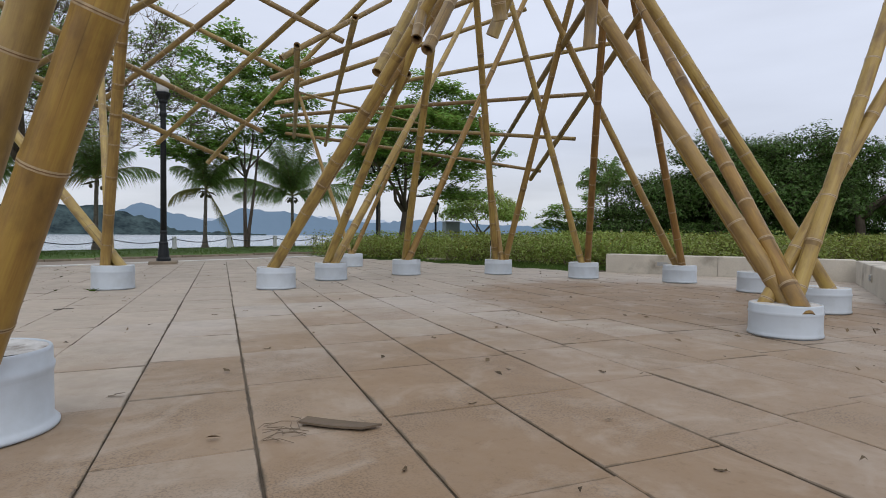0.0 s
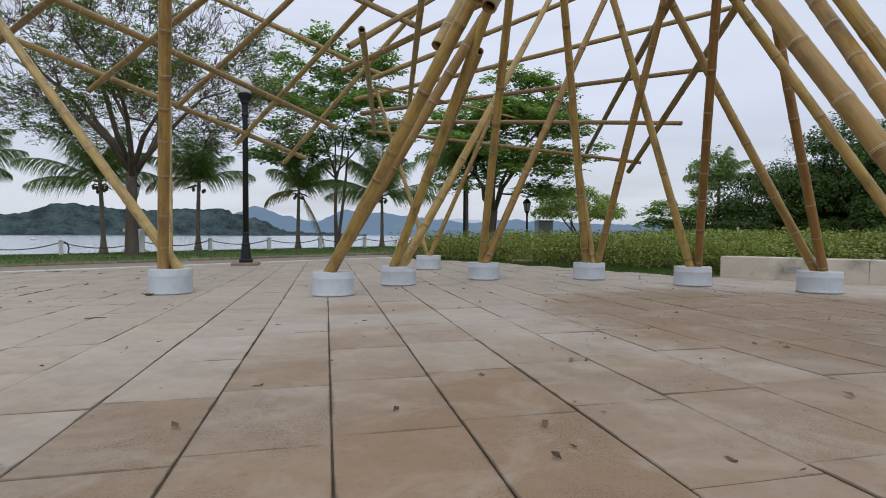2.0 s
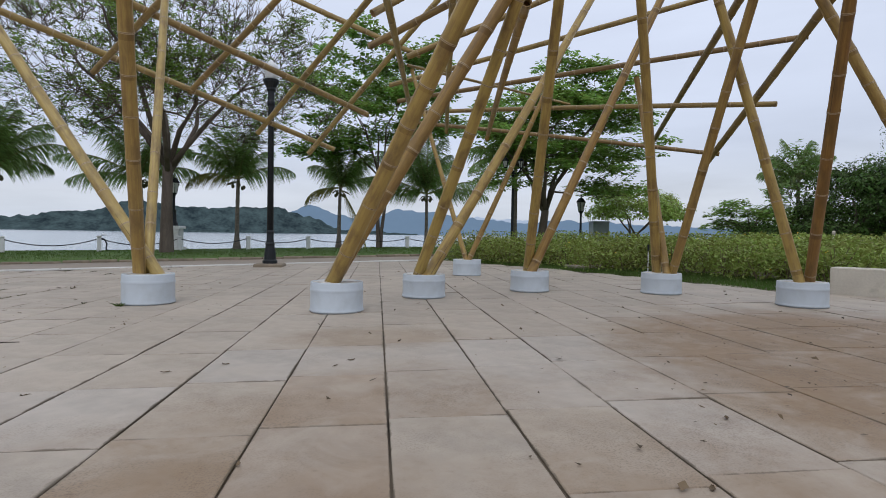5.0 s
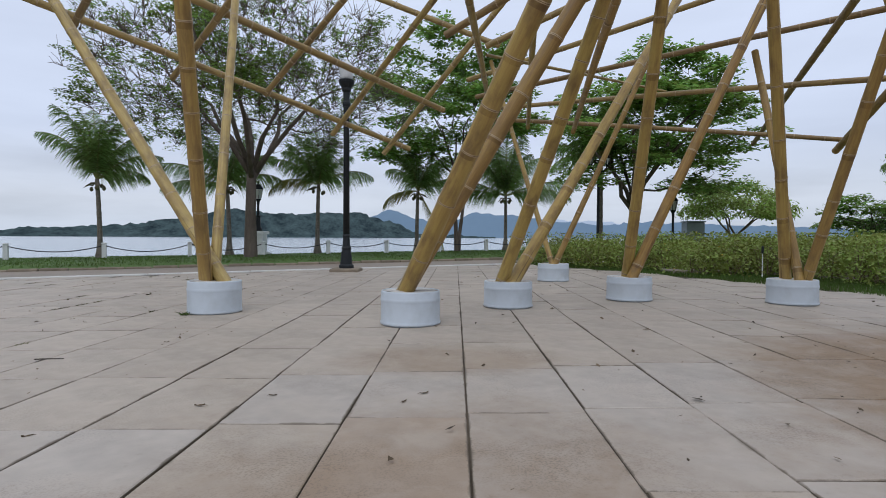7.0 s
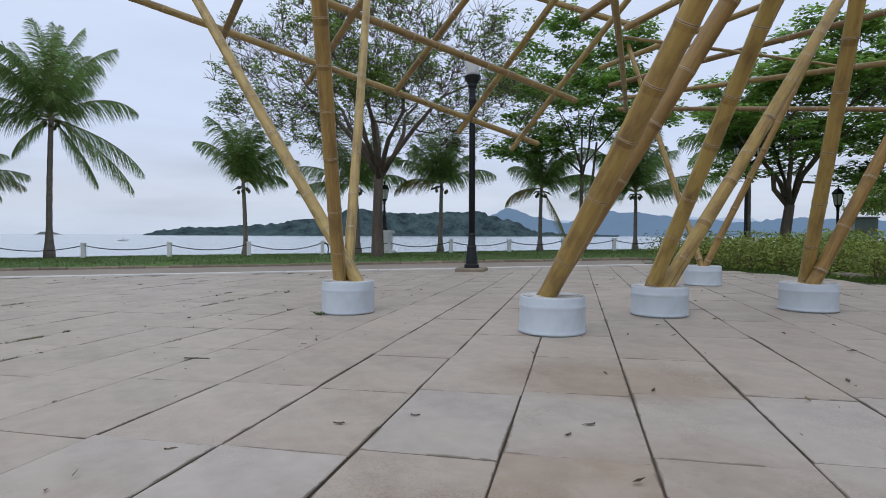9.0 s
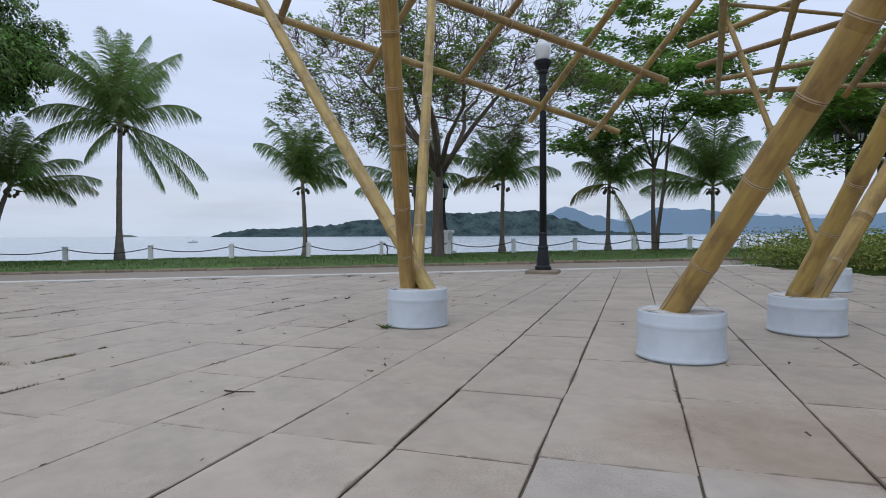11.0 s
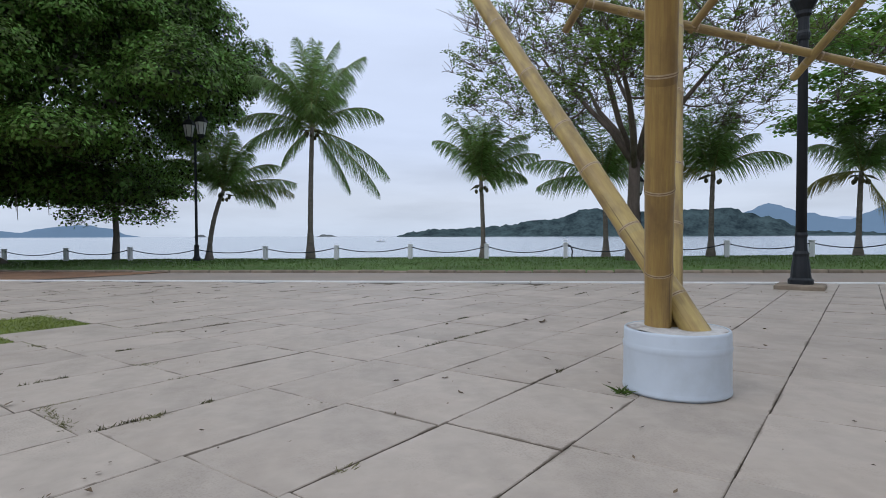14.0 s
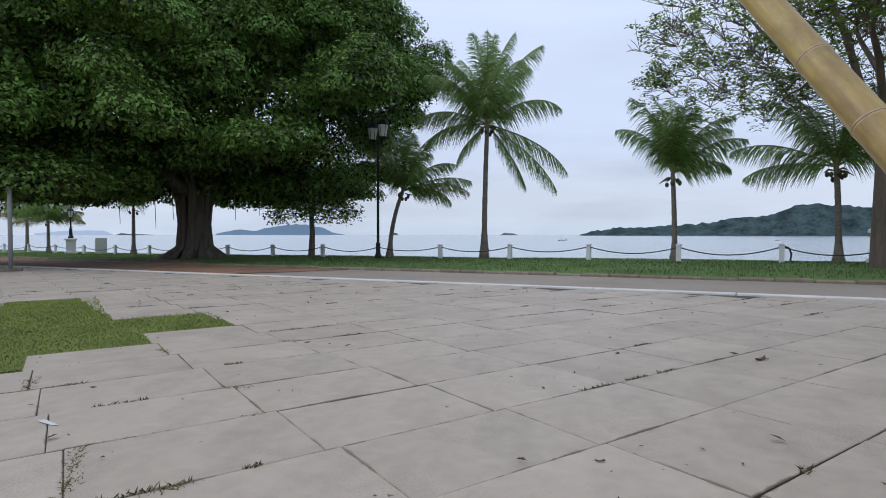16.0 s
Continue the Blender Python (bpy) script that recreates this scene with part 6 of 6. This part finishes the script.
tuft(-3.97, 8.68, 60, 0.03, None, 0.014, (0, 0.09))
tuft(-4.59, 9.46, 60, 0.03, None, 0.014, (0, 0.1))


def dead_leaf(x, y, s, seed):
    """A curled dry leaf: a keeled blade with a raised rim and a stalk."""
    rng = random.Random(seed)
    v, f = [], []
    for i in range(7):
        u = i / 6
        w = 0.42 * math.sin(math.pi * (0.06 + 0.9 * u)) * s
        up = s * (0.18 + 0.35 * (u - 0.5) ** 2 * 4 * rng.uniform(0.5, 1.2))
        v += [((u - 0.5) * 2 * s, -w, up * rng.uniform(0.7, 1.2)), ((u - 0.5) * 2 * s, 0, up * 0.35), ((u - 0.5) * 2 * s, w, up * rng.uniform(0.6, 1.1))]
    for i in range(6):
        a = 3 * i
        f += [(a, a + 3, a + 4, a + 1), (a + 1, a + 4, a + 5, a + 2)]
    sv, sf = tube([(-s, 0, s * 0.2), (-1.5 * s, 0.1 * s, s * 0.08)], [0.05 * s, 0.03 * s], 4)
    o = len(v)
    v, f = v + sv, f + [tuple(i + o for i in q) for q in sf]
    lowest = min(p[2] for p in v)
    solid("dead_leaf", mesh_of("dead_leaf", [(a, b, c - lowest) for a, b, c in v], f, M_DEAD), "curled dry brown leaf lying on the tiles", "leaf", group="dead leaves on the plaza",
          at=Matrix.Translation((x, y, gz(x, y) + 0.002)) @ Matrix.Rotation(rng.uniform(0, 6.28), 4, "Z"))


for i, (x, y, s) in enumerate(((-1.46, 10.92, 0.05), (1.43, 6.21, 0.03), (1.70, 6.37, 0.026), (2.40, 6.41, 0.03), (0.96, 5.83, 0.026), (2.32, 6.28, 0.024), (2.70, 6.97, 0.03),
                               (1.77, 4.5, 0.03), (1.05, 3.69, 0.026), (3.37, 3.24, 0.032), (2.04, 2.46, 0.024), (2.51, 2.99, 0.026), (2.94, 2.10, 0.026), (2.88, 4.46, 0.03),
                               (3.54, 4.63, 0.03), (0.5, 7.68, 0.024), (-0.72, 8.6, 0.026), (-0.96, 8.79, 0.024), (3.97, 5.22, 0.03))):
    dead_leaf(x, y, s * 0.72 if i else s, i)
board = thing("board", Matrix.Translation((1.91, 2.93, gz(1.91, 2.93) + 0.006)) @ Matrix.Rotation(radians(-38), 4, "Z"), "thin curled brown board lying on the tiles", "board")


def warped():
    v, f = [], []
    for j, zt in ((0, 0.0), (1, 0.008)):
        for i in range(9):
            for k in (0, 1):
                u = i / 8
                v.append((-0.135 + 0.26 * u + 0.05 * k * u, -0.034 + 0.068 * k + 0.01 * u, zt + 0.005 * (2 * u - 1) ** 2 * (0.6 if k else 1.0)))
    for i in range(8):
        a = 2 * i
        f += [(a, a + 1, a + 3, a + 2), (18 + a, 18 + a + 2, 18 + a + 3, 18 + a + 1), (a, a + 2, 18 + a + 2, 18 + a), (a + 1, 18 + a + 1, 18 + a + 3, a + 3)]
    f += [(0, 18, 19, 1), (16, 17, 35, 34)]
    return v, f


part("panel", mesh_of("panel", *warped(), M_BOARD), board)
tw = thing("twig", (0.06, 7.08, gz(0.06, 7.08) + 0.008), "dark forked twig lying on the tiles", "twig")
part("stick", mesh_of("stick", *joined([tube([(-0.06, 0.02, 0), (0.03, 0, 0.008), (0.10, 0.05, 0)], [0.004, 0.004, 0.0025], 5), tube([(0.02, 0, 0.006), (0.0, -0.05, 0.0)], [0.0035, 0.002], 5)]), M_TWIG), tw)

# scrap of paper, straws beside the board, thin stake at the field's edge
scrap = thing("paper_scrap", Matrix.Translation((-2.62, 7.16, gz(-2.62, 7.16) + 0.003)) @ Matrix.Rotation(radians(25), 4, "Z"), "torn white paper scrap lying on the tiles", "paper")
part("sheet", mesh_of("sheet", [(-0.075, -0.008, 0.002), (-0.02, -0.014, 0.004), (0.05, -0.008, 0.002), (0.08, 0.004, 0.005), (0.02, 0.012, 0.003), (-0.05, 0.010, 0.005)], [(0, 1, 4, 5), (1, 2, 3, 4)], M_EDGE), scrap)


def straws():
    rng = np.random.default_rng(12)
    root = thing("dry_straws", (1.72, 2.93, gz(1.72, 2.93)), "few thin dry straws lying beside the board", "straw", "", "stuff")
    for i in range(16):
        a, r = rng.uniform(0, 6.28), rng.uniform(0.05, 0.14)
        x, y = rng.normal() * 0.06, rng.normal() * 0.05
        c, d = math.cos(a) * r * 0.5, math.sin(a) * r * 0.5
        part("straw", mesh_of("straw", *tube([(x - c, y - d, 0.006), (x - d * 0.2, y + c * 0.2, 0.012), (x + c, y + d, 0.006)], [0.0014, 0.0014, 0.001], 4), M_BOARD), root)


straws()

stake = thing("stake", (7.95, 13.9, gz(7.95, 13.9)), "thin dark stake standing at the shrubs' edge", "stake")
part("rod", mesh_of("rod", *lathe([(0.011, -0.1), (0.009, 0.5)], 6), M_WHITE), stake)
part("tip", mesh_of("tip", *lathe([(0.018, 0.44), (0.022, 0.47), (0.022, 0.56), (0.01, 0.58)], 8), M_IRON), stake, "black cap on the stake")


# ---- plaza paving, last ----
left = [0.03, -0.51, -1.07, -1.63, -2.22]
while left[-1] > -34:
    left.append(left[-1] - 0.57)
JOINTS = sorted(left) + [0.578, 1.105, 1.605, 2.105, 2.60, 3.10, 3.57]
while JOINTS[-1] < 13.0:
    JOINTS.append(JOINTS[-1] + 0.5)


def in_patch(x, y):
    """The grass gap with stepped edges."""
    if y < 6.2 or y > 8.75 or x > -3.95 or x < -8.9:
        return False
    lo, hi = (6.2, 7.0) if x > -4.5 else (6.2, 7.78) if x > -5.07 else (6.2, 8.55) if x > -6.3 else (6.2, 7.6)
    return lo < y < hi


def paved(x, y):
    if y > road_near(x) - 0.12 or y < -9:
        return False
    if x > shrub_edge(y) - 0.05 and y > 10.2:
        return False
    if x > 8.7 and y > 10.2 - (x - 8.7) * 1.35:
        return False
    return not in_patch(x, y)


def patch_bed():
    v = [(-9.4, 6.0, gz(-9.4, 6) - 0.004), (-4.0, 6.0, gz(-4, 6) - 0.004), (-4.0, 9.0, gz(-4, 9) - 0.004), (-9.4, 9.0, gz(-9.4, 9) - 0.004)]
    solid("turf_patch", mesh_of("turf_patch", v, [(0, 1, 2, 3)], M_PATCH), "mossy turf bed in the gap of the paving", "turf", "structure")


patch_bed()


def tile_uv():
    """Where each corner of a tile's faces lies between its sides, 0 to 1."""
    v, f = box(0, 0, 0, 1, 1, 1, 0.006)
    return [(min(1.0, max(0.0, v[i][0])), min(1.0, max(0.0, v[i][1]))) for q in f for i in q]


TILE_UV = tile_uv()


# stones that stand out from their neighbours: column number from the joint at 1.10, row number
PALE = {(c, -3) for c in (1, 2, 3, 4, 5, 6)} | {(3, -4), (4, -4), (5, -4), (6, -4), (0, -4), (-1, -4), (1, -6), (4, -7), (4, -8), (4, -9), (5, -8), (6, -8), (5, -5)}
SOILED = {(2, r) for r in (-4, -5, -6, -7, -8, -9)} | {(3, -6), (3, -7), (3, -8), (1, -8), (1, -9), (3, -9), (5, -10)}


SKEW = 0.0068


def drift(x, y):
    """Turns the long joints of the pavilion's half a little, to fit the camera's view."""
    return -SKEW * (y - 5.6) * min(1.0, max(0.0, (x - 0.4) / 0.6))


def paving():
    rng = random.Random(4)
    root = thing("floor", (0, 0, 0), "pale worn limestone paving tiles with dark joints", "paving", "", "structure")
    vb = []
    cols = [-40 + 2 * i for i in range(28)]
    for x in cols:
        for t in (0, 0.5, 1):
            y0, y1 = -12, min(road_near(x) - 0.05, 19)
            y = y0 + (y1 - y0) * t
            vb.append((x, y, gz(x, y) - 0.011))
    fb = [(i * 3 + k, (i + 1) * 3 + k, (i + 1) * 3 + k + 1, i * 3 + k + 1) for i in range(len(cols) - 1) for k in (0, 1)]
    part("joint_bed", mesh_of("joint_bed", vb, fb, M_BED), root, "dark earth in the joints")
    units = {}
    singles, rest = [], []
    for x0, x1 in zip(JOINTS[:-1], JOINTS[1:]):
        xc = (x0 + x1) / 2
        col = JOINTS.index(x0) - JOINTS.index(1.105)
        jit = rng.uniform(-0.008, 0.008)
        pitch = 0.775 if xc > 1.1 else 0.80 if xc > -0.8 else 0.823
        shear = 0.143 * (xc - 1.37) - 0.03 if xc > 1.1 else 0.094 * (xc - 0.6)
        k = -26
        while True:
            y0 = 8.28 + shear + pitch * k + jit
            row = k
            k += 1
            yc = y0 + pitch / 2
            if yc > 20:
                break
            if not paved(xc, yc):
                continue
            near = (-3.4 < xc < 4.6 and 1.6 < yc < 9.6)
            g = rng.uniform(0.004, 0.009) if xc > 1.3 else rng.uniform(0.003, 0.0065)
            a, b = x0 + drift(x0, yc), x1 + drift(x1, yc)
            (singles if near else rest).append(((a + b) / 2, yc, b - a - g, pitch - g * 0.9, rng.uniform(-0.002, 0.002), rng.uniform(-0.0035, 0.0035), rng.uniform(-0.0035, 0.0035),
                                              1 if (col, row) in PALE else 2 if (col, row) in SOILED else 0))
    singles.sort(key=lambda q: math.hypot(q[0] - 1.0, q[1] - 5.5))
    rest += singles[300:]
    stones = (M_TILE, M_TILE_PALE, M_TILE_SOILED)
    for xc, yc, w, l, dz, tx, ty, tone in singles[:300]:
        key = (round(w, 2), round(l, 2), tone)
        if key not in units:
            units[key] = mesh_of("tile", *box(-key[0] / 2, -key[1] / 2, -0.03, key[0] / 2, key[1] / 2, 0.0, 0.004), stones[tone], uv=TILE_UV)
        part("tile", units[key], root, local=Matrix.Translation((xc, yc, gz(xc, yc) + dz)) @ Euler((0.0014 + tx, -0.0115 * (xc < 4.0) + ty, SKEW * (xc > 0.7))).to_matrix().to_4x4())
    pieces = []
    index = []
    for xc, yc, w, l, dz, tx, ty, tone in rest:
        index += [tone] * 10
        m = Matrix.Translation((xc, yc, gz(xc, yc) + dz)) @ Euler((0.0014 + tx, -0.0115 * (xc < 4.0) + ty, SKEW * (xc > 0.7))).to_matrix().to_4x4()
        pieces.append(moved(box(-w / 2, -l / 2, -0.03, w / 2, l / 2, 0.0, 0.004), m))
    part("outer_tiles", mesh_of("outer_tiles", *joined(pieces), stones, index=index, uv=TILE_UV * len(pieces)), root, kind="stuff")


def patch_grass():
    rng = np.random.default_rng(8)
    pts = [(x, y) for x, y in zip(rng.uniform(-9.2, -3.9, 38000), rng.uniform(6.1, 8.8, 38000)) if in_patch(x, y)]
    xy = np.array(pts)
    z = np.array([gz(a, b) for a, b in pts]) - 0.01
    solid("grass_patch", quads_mesh("grass_patch", blade_quads(np.column_stack([xy, z]), 0.02, 0.010, rng, 1.2), M_DRYGREEN), "low grass patch where tiles are missing", "grass", "stuff")
    c = [j for j in JOINTS if -12 < j < -0.2]
    bx, by = [], []
    for _ in range(90):
        jx, jy = c[rng.integers(len(c))], rng.uniform(6.0, 15.0)
        run = rng.uniform(0.06, 0.38)
        m = int(40 + run * 260)
        bx.append(jx + rng.normal(size=m) * rng.uniform(0.003, 0.008))
        by.append(jy + rng.uniform(-0.5, 0.5, m) * run)
    x, y = np.concatenate(bx), np.concatenate(by)
    keep = np.array([paved(a, b) for a, b in zip(x, y)])
    x, y = x[keep], y[keep]
    z = np.array([gz(a, b) for a, b in zip(x, y)]) - 0.012
    solid("joint_grass", quads_mesh("joint_grass", blade_quads(np.column_stack([x, y, z]), 0.022, 0.007, rng, 1.2), M_MOSS), "dry grass and moss growing along the tile joints", "grass", "stuff")


paving()
patch_grass()
